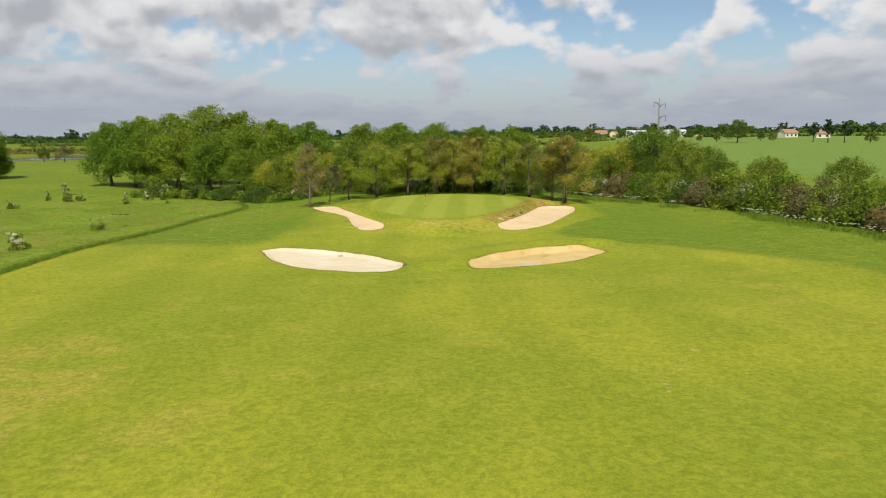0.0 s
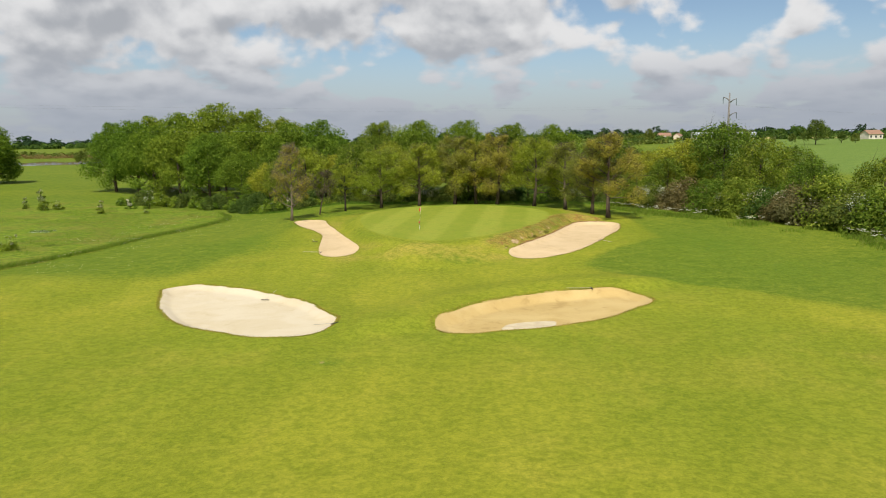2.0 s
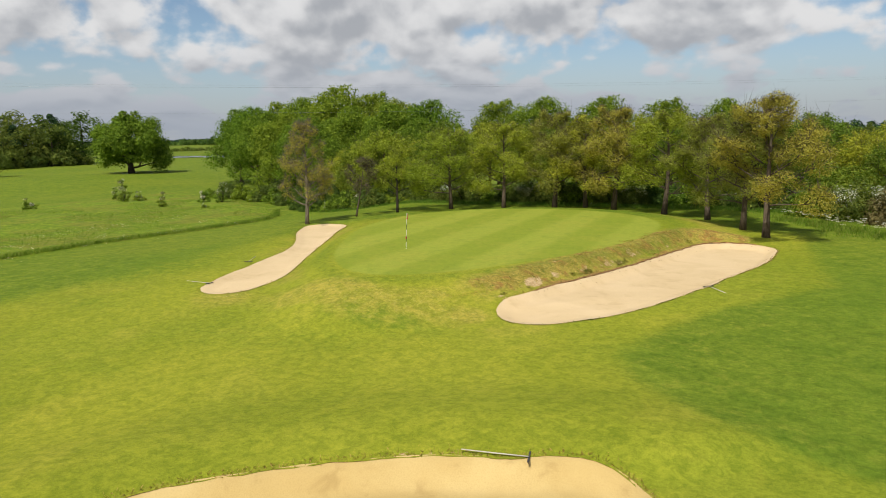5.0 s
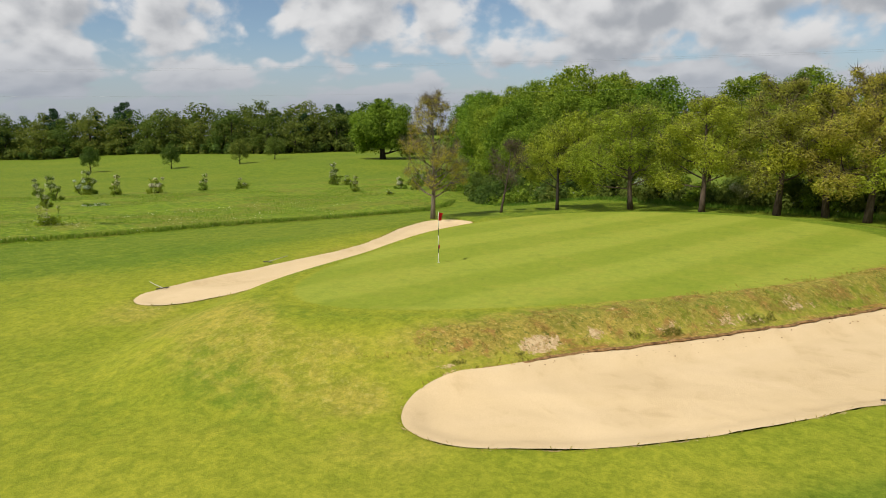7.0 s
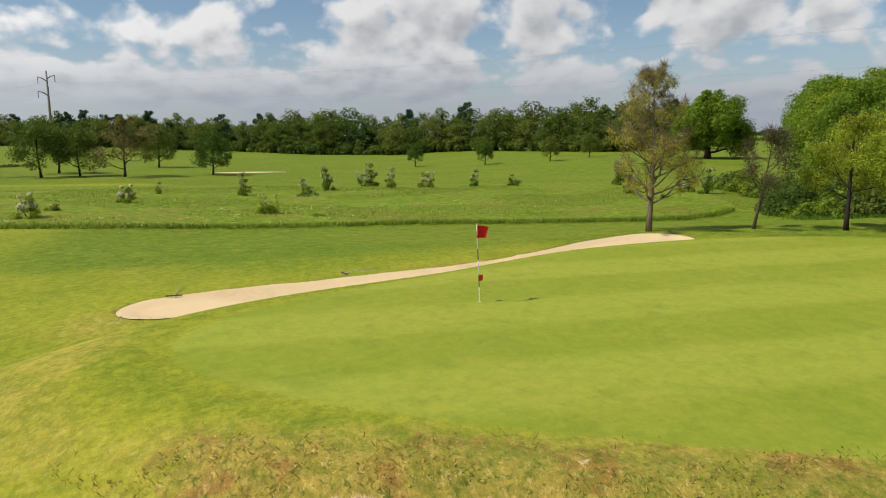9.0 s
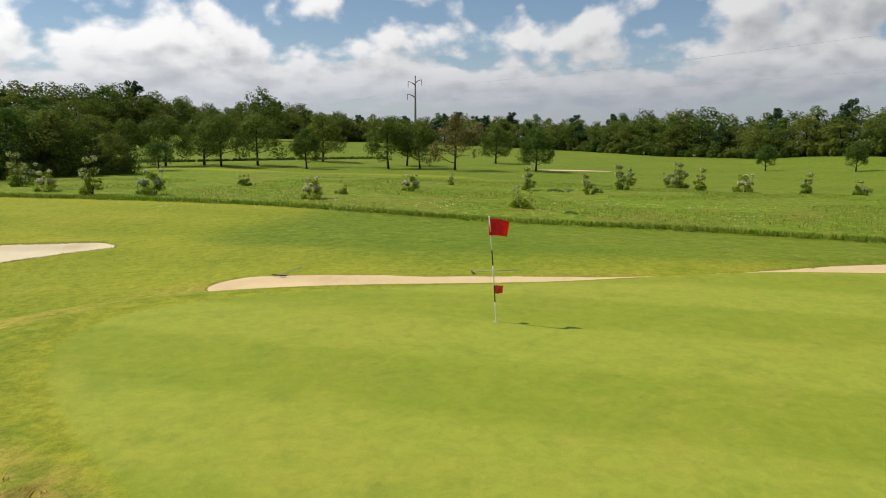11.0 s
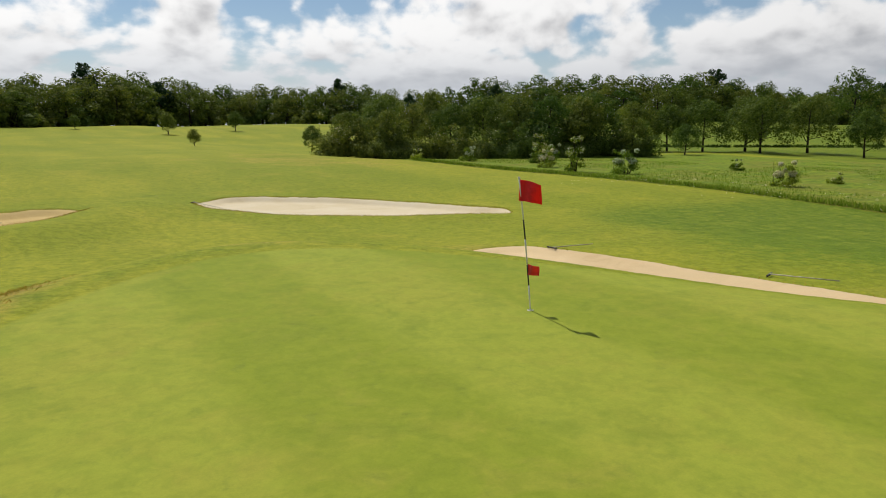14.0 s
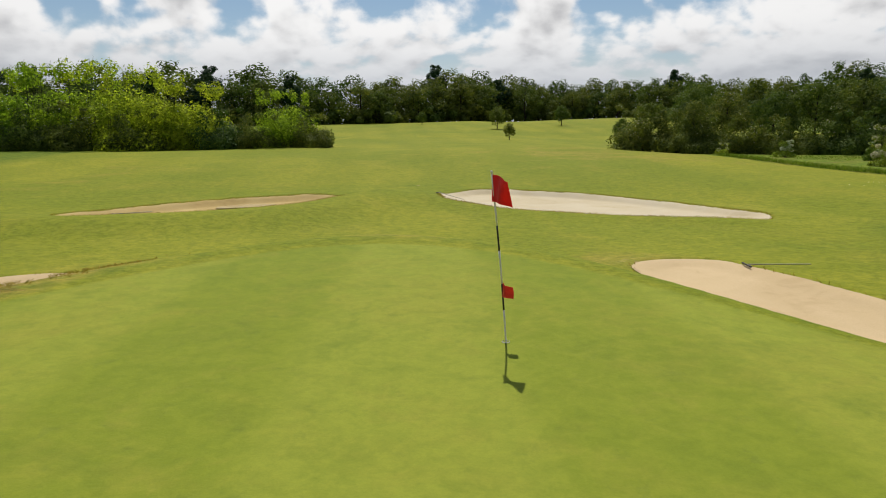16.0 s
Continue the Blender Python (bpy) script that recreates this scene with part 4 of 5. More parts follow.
# patterns: old wood
tree_kind("old_a", "maple_tree", 21, 15.0, 0.10, 5.9, 18, 21000, 0.18, LEAF_DARK, BARK, 0.50, shell=0.7, dome=34)
tree_kind("old_b", "maple_tree", 22, 15.0, 0.10, 5.6, 17, 20000, 0.18, LEAF_DARK, BARK, 0.50, shell=0.7, dome=34)
tree_kind("old_c", "ash_tree", 23, 15.0, 0.12, 5.4, 16, 22000, 0.165, LEAF_FRESH, BARK, 0.50, shell=0.7, dome=34)
tree_kind("oak", "old_oak_tree", 24, 15.0, 0.07, 8.2, 18, 33000, 0.270, LEAF_DARK, BARK_DARK, 0.46, trunk_r=0.75, dome=34)
tree_kind("wood_a", "woodland_tree", 25, 10.0, 0.12, 4.4, 14, 11500, 0.135, LEAF_OLIVE, BARK, 0.44, shell=0.35, bare=5, dome=34)
tree_kind("wood_b", "woodland_tree", 26, 10.0, 0.10, 4.6, 14, 11500, 0.135, LEAF_FRESH, BARK, 0.44, shell=0.35, bare=5, dome=34)
bush_kind("under_a", "undergrowth_bush", 31, 3.4, 5.0, 22, 4940, 0.138, LEAF_WOOD)
bush_kind("under_b", "undergrowth_bush", 32, 3.0, 5.0, 20, 4560, 0.138, LEAF_DARK, 120)
bush_kind("haw", "hawthorn_bush", 33, 4.2, 5.2, 26, 7400, 0.112, LEAF_WOOD, 1900)
bush_kind("hedge_a", "hedgerow_bush", 34, 5.0, 5.6, 34, 11780, 0.129, LEAF_FRESH, 0, 9)
bush_kind("hedge_b", "hedgerow_bush", 35, 4.6, 5.6, 34, 11020, 0.120, LEAF_BROWN, 260, 9)
# saplings of the meadow
bush_kind("sap_a", "meadow_shrub", 36, 1.7, 1.6, 26, 1900, 0.055, LEAF_FRESH, 2600, 9, spiky=0.5, finer=0.62)
bush_kind("sap_b", "meadow_shrub", 37, 1.6, 0.95, 20, 1200, 0.050, LEAF_FRESH, 420, 8, spiky=0.5, finer=0.75)
bush_kind("sap_c", "meadow_shrub", 38, 1.2, 1.3, 22, 1400, 0.055, LEAF_FRESH, 320, 8, spiky=0.3, finer=0.62)
bush_kind("sap_y", "meadow_shrub", 39, 1.8, 1.9, 28, 2600, 0.060, LEAF_OLIVE, 500, 9, spiky=0.6, finer=0.62)
# far trees
tree_kind("far_a", "parkland_tree", 41, 10.0, 0.18, 4.6, 14, 6500, 0.18, LEAF_WOOD, BARK_DARK, 0.52, 1, dome=26)
tree_kind("far_b", "parkland_tree", 42, 10.0, 0.10, 4.2, 14, 6500, 0.18, LEAF_WOOD, BARK_DARK, 0.6, 1, dome=26)
tree_kind("far_open", "open_crowned_tree", 43, 10.0, 0.13, 5.6, 16, 3610, 0.206, LEAF_BROWN, BARK_DARK, 0.42, 2, 0.4)
tree_kind("far_c", "parkland_tree", 44, 10.0, 0.12, 4.0, 14, 6500, 0.18, LEAF_WOOD, BARK_DARK, 0.6, 1, dome=26)
tree_kind("line_a", "forest_tree", 45, 14.0, 0.04, 6.0, 13, 3300, 0.27, LEAF_WOOD, BARK_DARK, 0.50, 1, 0.35, dome=16)
tree_kind("line_b", "forest_tree", 46, 14.0, 0.02, 5.6, 13, 3300, 0.27, LEAF_WOOD, BARK_DARK, 0.52, 1, 0.35, dome=16)
tree_kind("line_c", "forest_tree", 50, 14.0, 0.02, 5.6, 11, 2000, 0.34, LEAF_WOOD, BARK_DARK, 0.6, 1, dome=16)
tree_kind("line_p", "pine_tree", 47, 16.0, 0.30, 4.2, 8, 2300, 0.36, LEAF_PINE, BARK_DARK, 0.62, 1)
tree_kind("spire", "cypress_tree", 48, 14.0, 0.02, 1.5, 14, 1710, 0.387, LEAF_PINE, BARK_DARK, 0.55, 1)
bush_kind("bank_a", "tall_shrub", 51, 6.5, 7.0, 34, 14000, 0.125, LEAF_SUNNY, 0, 9, spiky=1.6)
bush_kind("bank_b", "tall_shrub", 52, 5.0, 7.0, 30, 10000, 0.135, LEAF_WOOD, 60, 9, spiky=0.8)

rnd = random.Random(5)


def spin():
    return rnd.uniform(0, 360)


# the row behind the green
ROW = "trees behind the green"
grow("bare", -18.4, 15.7, 1.0, 40, 0.86, label="half-bare young oak with yellowish buds beside the long bunker", group=ROW)
grow("lean", -16.6, 21.3, 1.0, 0, label="thin leaning sapling with few brown leaves on mown grass", group=ROW)
grow("small", -14.2, 25.4, 1.0, 120, label="small young oak with fresh yellow-green leaves", group=ROW)
for key, x, y, s in (("row_c", -10.1, 29.6, 0.92), ("row_a", -5.0, 31.5, 0.98), ("row_b", -0.1, 33.3, 1.10), ("row_a", 2.9, 34.4, 1.04), ("row_b", 6.0, 33.0, 1.12), ("row_c", 11.2, 30.0, 1.05), ("row_b", 15.3, 25.8, 0.98), ("row_b", 18.2, 19.6, 0.98), ("row_b", 19.8, 16.5, 1.10)):
    grow(key, x, y, s, spin(), s * 1.22, label="young oak with thin olive-brown spring foliage and lichened trunk", group=ROW)

# woodland behind the row
WOODS = "woodland behind the green"
for k in range(17):
    x = -33 + k * 4.3 + rnd.uniform(-1, 1)
    y = 41 + rnd.uniform(0, 5) - 6 * max(0, (x - 18) / 20)
    grow(("wood_a", "wood_b", "wood_a")[k % 3], x, y, rnd.uniform(0.74, 0.98), spin(), label="woodland tree with thin olive spring foliage", group=WOODS)
for k in range(10):
    x = -36 + k * 7.0 + rnd.uniform(-2, 2)
    grow(("old_c", "wood_b")[k % 2], x, 52 + rnd.uniform(0, 8), (0.55, 0.86)[k % 2] * rnd.uniform(0.92, 1.08), spin(), label="leafy green woodland tree behind the oak row", group=WOODS)
for k in range(26):
    x = -34 + k * 2.7 + rnd.uniform(-0.6, 0.6)
    y = 38.0 + rnd.uniform(-0.8, 1.6) - 7 * max(0, (x - 16) / 20)
    key = ("under_a", "under_b", "under_a", "haw")[k % 4]
    grow(key, x, y, rnd.uniform(0.75, 1.05) * (0.75 if key == "haw" else 1), spin(), label="white-flowering hawthorn in the woodland edge" if key == "haw" else "dark dense undergrowth at the woodland edge", category="bush", group=WOODS)

# the tall grove to the north-west
GROVE = "tall grove"
for key, x, y, s in (("old_a", -84, 84, 0.98), ("old_b", -76, 80, 1.0), ("old_a", -69, 74, 0.92), ("old_b", -78, 91, 1.08), ("old_a", -68, 86, 1.12), ("old_b", -60, 85.5, 1.22), ("old_c", -53, 88, 1.15), ("old_a", -60, 68, 0.88), ("old_c", -52, 72, 0.82), ("old_b", -50, 60, 0.80), ("old_a", -44, 66, 1.02), ("old_c", -40, 74, 1.12), ("old_a", -35, 62, 1.02), ("old_b", -30, 66, 1.06), ("old_a", -40, 52, 0.66), ("old_b", -26, 56, 0.80), ("old_c", -18, 66, 0.92), ("old_a", -10, 62, 0.90), ("old_b", -2, 66, 0.90), ("old_c", 7, 64, 0.86), ("old_a", 15, 62, 0.82)):
    s *= 1.08 if x < -47 else 0.96
    grow(key, x, y, s, spin(), label="tall broad maple with dense dark green leaves", group=GROVE)
for k in range(14):
    f = k / 13
    grow(("under_b", "under_a", "under_b")[k % 3], -60 + 36 * f + rnd.uniform(-1, 1), 51 - 13.5 * f + rnd.uniform(-0.5, 1.5), rnd.uniform(0.85, 1.15), spin(), label="dense dark bush along the grove's edge", category="bush", group=GROVE)

# the lone oak and its neighbours in the far meadow
grow("oak", -126.5, 92.6, 0.97, 30, 1.04, label="large lone oak with a broad dark green crown")

# the hedge along the eastern side
HEDGE = "eastern hedge"
for k in range(24):
    f = k / 23
    x, y = 25.5 + 27 * f + rnd.uniform(-0.8, 0.8), 33 - 56 * f + rnd.uniform(-1, 1)
    x += 5 * math.sin(f * math.pi)
    key = ("hedge_a", "haw", "hedge_b", "hedge_b", "hedge_a", "haw")[k % 6]
    s = rnd.uniform(0.85, 1.15) * (1.02 if f < 0.4 else 1.15)
    grow(key, x, y, s, spin(), label={"hedge_a": "fresh green hedgerow bush", "hedge_b": "russet hedgerow bush with a few white flowers", "haw": "hawthorn covered in white blossom in the hedge"}[key], category="bush", group=HEDGE)
for x, y, s in ((30, 35, 0.66), (37.4, 34.6, 1.14), (40, 28, 0.92), (43, 18, 0.68), (33, 42, 0.6), (46, 34, 0.8), (46, 8, 0.72), (50, -4, 0.74)):
    grow("wood_b", x, y, s, spin(), label="bushy light green tree rising from the hedge", group=HEDGE)
for k in range(12):
    f = k / 11
    grow("under_a", 34 + 30 * f + rnd.uniform(-1, 1), 30 - 50 * f, rnd.uniform(0.8, 1.0), spin(), label="dark inner bush of the hedge", category="bush", group=HEDGE)

# saplings in the meadow
SAPS = "meadow shrubs"
for key, x, y, s in (("sap_c", -71.1, 26.0, 1.5), ("sap_b", -72.0, 20.7, 1.5), ("sap_a", -72.2, 14.3, 1.4), ("sap_a", -76.8, 6.5, 1.3), ("sap_b", -77.6, 7.6, 2.0), ("sap_b", -73.4, 9.6, 1.7), ("sap_b", -78.8, 1.8, 1.4), ("sap_y", -39.5, -5.8, 0.95), ("sap_b", -66.4, 0.8, 1.8), ("sap_c", -60.0, -1.4, 0.9), ("sap_b", -59.8, -8.4, 1.6), ("sap_b", -61.0, -17.2, 0.9), ("sap_a", -50.5, -18.3, 1.1), ("sap_a", -55.4, 42.0, 1.1), ("sap_b", -70.4, 41.0, 2.2), ("sap_c", -68.6, 42.2, 1.5), ("sap_b", -56.0, 34.6, 1.4), ("sap_b", -52.4, 42.6, 1.9), ("sap_b", -76.1, 44.2, 1.3), ("sap_c", -48.4, 34.7, 0.8), ("sap_a", -35.7, -36.0, 1.4), ("sap_a", -35.1, -46.1, 1.2), ("sap_a", -38.3, -22.7, 1.2), ("sap_b", -33.6, -40.2, 2.0), ("sap_a", -34.0, -59.4, 1.15), ("sap_a", -35.2, -61.2, 0.9), ("sap_y", -30.0, -64.6, 0.8), ("sap_c", -43.9, -22.7, 0.9), ("sap_c", -48.6, -35.2, 1.1), ("sap_b", -57.4, -2.2, 1.3), ("sap_c", -38.6, -52.5, 1.6), ("sap_b", -41.0, -55.5, 2.0), ("sap_a", -44.6, -58.0, 1.3)):
    grow(key, x, y, s, spin(), label={"sap_a": "small meadow shrub with white blossom", "sap_b": "thin upright sapling in long grass", "sap_c": "low dark green shrub in long grass", "sap_y": "yellow-green shrub in long grass"}[key], category="shrub", group=SAPS)

# parkland beyond the meadow
PARK = "parkland trees"
for key, x, y, s in (("far_open", -111.5, -29.9, 0.98), ("far_b", -120.0, -16.2, 0.84), ("far_a", -112, -43, 0.95), ("far_a", -116, -38, 0.86), ("far_a", -126, -44, 0.95), ("far_c", -100, -54, 0.72), ("far_a", -92, -66, 0.9), ("far_b", -96, -72, 0.95), ("far_a", -88, -74, 0.86), ("far_c", -84, -78, 0.8), ("far_a", -104, -66, 0.95), ("far_a", -78, -80, 0.82), ("far_a", -73, -64, 0.46), ("far_b", -128, -64, 1.05), ("far_b", -150, -30, 0.95), ("far_c", -150, 46, 0.6), ("far_c", -142, 60, 0.62), ("far_a", -150, 74, 0.6), ("far_c", -158, 30, 0.6)):
    grow(key, x, y, s, spin(), label="open-crowned tree with bare brown twigs on mown grass" if key == "far_open" else "dark green parkland tree on mown grass", group=PARK)

# the near wood to the south-west
SW = "south-western wood"
for key, x, y, s in (("far_b", -26, -76, 0.66), ("far_b", -30.5, -74, 0.70), ("far_c", -36, -78, 0.80), ("far_c", -34, -84, 0.9), ("far_b", -41, -76, 0.82), ("far_a", -45, -74, 0.90), ("far_c", -48, -70, 0.92), ("far_b", -51, -67, 0.92), ("far_c", -54, -64, 0.88), ("far_a", -57, -66, 0.95), ("far_b", -59, -60, 0.6), ("far_c", -52, -80, 1.0), ("far_c", -44, -88, 1.05), ("far_b", -60, -74, 1.0), ("far_a", -38, -92, 1.0)):
    grow(key, x, y, s * 0.9, spin(), label="dense dark green tree of the wood beside the meadow", group=SW)
for k in range(15):
    f = k / 14
    grow(("bank_b", "under_a", "bank_b")[k % 3], -25 - 35 * f, -73.5 + 11 * f + rnd.uniform(-1, 2), rnd.uniform(0.75, 1.1), spin(), label="dark bush at the wood's foot", category="bush", group=SW)

# the shrub bank to the south-east
SE = "south-eastern shrub bank"
for key, x, y, s in (("bank_b", 16.0, -84, 0.78), ("bank_a", 19.5, -86, 1.02), ("bank_b", 23.5, -83.5, 0.82), ("bank_b", 28, -84, 0.90), ("bank_a", 32, -86, 1.10), ("bank_a", 37, -84, 1.25), ("bank_b", 38, -80.5, 0.85), ("bank_a", 42, -87, 1.45), ("bank_b", 44.5, -82, 1.0), ("bank_a", 48, -88, 1.40), ("bank_b", 51, -83, 1.0), ("bank_a", 54, -89, 1.40), ("bank_b", 58, -85, 1.0), ("bank_a", 62, -90, 1.4)):
    grow(key, x, y, s * (1.18 if x > 26 else 1.1), spin(), label="tall sunlit shrub with fresh yellow-green leaves" if key == "bank_a" else "dense dark shrub at the bank's foot", category="bush", group=SE)

# forest lines round the course
LINE = "forest edge"


def forest(points, gap, rows, tall, pine=0.12):
    pts = np.array(points, float)
    run = np.r_[0, np.cumsum(np.linalg.norm(np.diff(pts, axis=0), axis=1))]
    for r in range(rows):
        for d in np.arange(rnd.uniform(0, gap), run[-1], gap):
            x, y = np.interp(d, run, pts[:, 0]), np.interp(d, run, pts[:, 1])
            far = np.hypot(x, y)
            x, y = x + x / far * r * 14 + rnd.uniform(-3, 3), y + y / far * r * 14 + rnd.uniform(-3, 3)
            key = "line_p" if rnd.random() < pine else ("line_c" if r else ("line_a", "line_b")[rnd.randrange(2)])
            s = tall / 14 * rnd.uniform(0.78, 1.0) * (1 + 0.22 * noise.noise(Vector((x * 0.02, y * 0.02, 9.0)))) * (0.84 + 0.24 * r)
            grow(key, x, y, s, spin(), s * (1.0 if key == "line_p" else rnd.uniform(1.1, 1.5)), label="dark pine standing in the distant forest" if key == "line_p" else "dark green tree of the distant forest edge", group=LINE)


bush_kind("line_u", "forest_bush", 49, 4.0, 9.0, 14, 1100, 0.36, LEAF_WOOD, 0, 4)


def forest_foot(points, gap):
    pts = np.array(points, float)
    run = np.r_[0, np.cumsum(np.linalg.norm(np.diff(pts, axis=0), axis=1))]
    for d in np.arange(0, run[-1], gap):
        x, y = np.interp(d, run, pts[:, 0]) * 0.985 + rnd.uniform(-2, 2), np.interp(d, run, pts[:, 1]) * 0.985 + rnd.uniform(-2, 2)
        grow("line_u", x, y, rnd.uniform(0.8, 1.9), spin(), label="dark scrub at the foot of the forest", category="bush", group=LINE)


WEST = [(-410, -170), (-385, -100), (-355, -40), (-290, 25), (-245, 80), (-205, 108), (-215, 150)]
SOUTH = [(130, -200), (80, -225), (20, -235), (-30, -285), (-70, -300), (-110, -255)]
SLOPE = [(-110, -255), (-150, -230), (-190, -190), (-230, -190), (-300, -180), (-410, -175)]
for line, tall in ((WEST, 18.5), (SOUTH, 18.5), (SLOPE, 18)):
    forest(line, 7.2, 2, tall, 0.13)
    forest_foot(line, 8.0)
for x, y, s in ((-262, 62, 1.15), (-256, 70, 1.2), (-300, 40, 1.2), (-306, 32, 1.1), (-224, 110, 1.1), (-232, 104, 1.0)):
    grow("spire", x, y, s, spin(), label="slim dark cypress above the forest", group="cypresses")
grow("line_a", -240, -142, 1.45, 20, label="tall round-topped tree above the far wood")
for x, y, s in ((-31, -106, 0.44), (-14, -118, 0.30), (-18.6, -185, 0.58), (2, -212, 0.4), (-40, -205, 0.6)):
    grow("far_c", x, y, s, spin(), label="small round tree on the far fairway", group=PARK)


# ---- distance ----
def far_wood(name, points, tall, deep, count, size, seed, leaf, label):
    """A far wood or hedgerow: one mass of foliage along a line."""
    rng = np.random.default_rng(seed)
    pts = np.array(points, float)
    run = np.r_[0, np.cumsum(np.linalg.norm(np.diff(pts, axis=0), axis=1))]
    lumps = []
    for d in np.arange(0, run[-1], tall * 0.55):
        x, y = np.interp(d, run, pts[:, 0]), np.interp(d, run, pts[:, 1])
        grove = 0.55 + 0.45 * math.sin(d * 0.021 + seed) * math.sin(d * 0.0073 + seed * 2)
        for _ in range(3):
            r = tall * rng.uniform(0.22, 0.42)
            px, py = x + rng.uniform(-deep, deep), y + rng.uniform(-deep, deep)
            lumps.append((px, py, height(px, py) + rng.uniform(0.1, 1.0) * max(tall * grove * rng.uniform(0.7, 1.25) - r, 0.5), r))
    ob = foliage(name, lumps, count, size, seed, leaf, None, 0.6)
    return tagged(ob, label, "wood", kind="stuff")


far_wood("hedgerow", [(-72, -78), (-88, -68), (-104, -58), (-120, -46)], 1.5, 0.8, 5000, 0.22, 60, LEAF_WOOD, "low clipped dark hedge under parkland trees")
far_wood("hedgerow", [(-120, 400), (20, 430), (110, 440)], 7, 5, 6000, 0.9, 62, LEAF_WOOD, "dark hedgerow with trees between far fields")
far_wood("hedgerow", [(90, 560), (260, 540), (420, 520), (700, 470)], 8, 6, 8000, 1.1, 63, LEAF_WOOD, "dark hedgerow with trees between far fields")
far_wood("hedgerow", [(-500, 700), (-100, 760), (120, 780), (160, 690)], 9, 10, 8000, 1.3, 64, LEAF_WOOD, "dark hedgerow with trees between far fields")
far_wood("far_wood", [(-1100, 1050), (-400, 1300), (300, 1350), (1300, 1050)], 24, 30, 30000, 3.2, 65, LEAF_WOOD, "dark woodland along the far horizon")
far_wood("far_wood", [(-2600, 1500), (-1500, 2000), (0, 2300), (1500, 2100), (2600, 1500)], 44, 70, 28000, 6.5, 66, LEAF_PINE, "dark woodland along the far horizon")
far_wood("lake_wood", [(-420, 300), (-330, 380), (-230, 420), (-160, 400)], 9, 8, 8000, 1.0, 67, LEAF_WOOD, "dark trees beyond the lake")
far_wood("lake_scrub", [(-300, 330), (-255, 335), (-205, 318)], 5, 4, 3500, 0.6, 68, LEAF_BROWN, "russet scrub on the lake shore")
for line, tall, seed in ((WEST, 12, 71), (SOUTH, 16, 72), (SLOPE, 12, 73)):
    far_wood("forest_mass", [(x * 1.07, y * 1.07) for x, y in line], tall, 9, 13000, 0.9, seed, LEAF_WOOD, "dense dark forest behind its edge")
for key, x, y, s in (("far_c", -186, 222, 0.7), ("far_open", -172, 214, 0.8), ("far_b", -160, 226, 0.9), ("far_b", 169, 353, 1.45), ("far_c", 161, 366, 0.62), ("far_c", 150, 366, 0.5), ("far_c", 192, 376, 0.7), ("far_b", 198, 372, 0.6), ("line_p", 218, 342, 0.9), ("line_p", 213, 350, 0.78), ("line_p", 225, 337, 0.82), ("far_b", 233, 324, 0.7), ("far_c", 243, 320, 0.6), ("far_b", 150, 420, 0.9), ("far_c", 106, 524, 1.1), ("far_b", 76, 608, 1.1), ("far_c", 92, 600, 0.9)):
    grow(key, x, y, s, spin(), label="dark round tree standing between far fields", group="field trees")


def disc(name, x, y, rx, ry, turn, mat, label, category, lift, parts=72, kind="", parent=None, z=None):
    verts, faces = [], []
    c, q = math.cos(turn), math.sin(turn)
    for ring in (1.0, 0.6, 0.2):
        for k in range(parts):
            a = 2 * math.pi * k / parts
            w = ring * (1 + 0.16 * noise.noise(Vector((math.cos(a) * 1.3, math.sin(a) * 1.3, rx))))
            u, v = rx * w * math.cos(a), ry * w * math.sin(a)
            px, py = x + u * c - v * q, y + u * q + v * c
            verts.append((px, py, (height(px, py) if z is None else z) + lift))
    for r in range(2):
        for k in range(parts):
            j = (k + 1) % parts
            faces.append((r * parts + k, r * parts + j, (r + 1) * parts + j, (r + 1) * parts + k))
    faces.append(tuple(2 * parts + k for k in range(parts)))
    ob = mesh_object(name, verts, faces, mat, parent, "" if parent is None else label, True)
    if parent is None:
        tagged(ob, label, category, kind=kind)
    return ob


disc("water", -226, 268, 62, 40, 0.5, WATER, "grey still lake between meadow and trees", "water", 0.06, kind="structure")


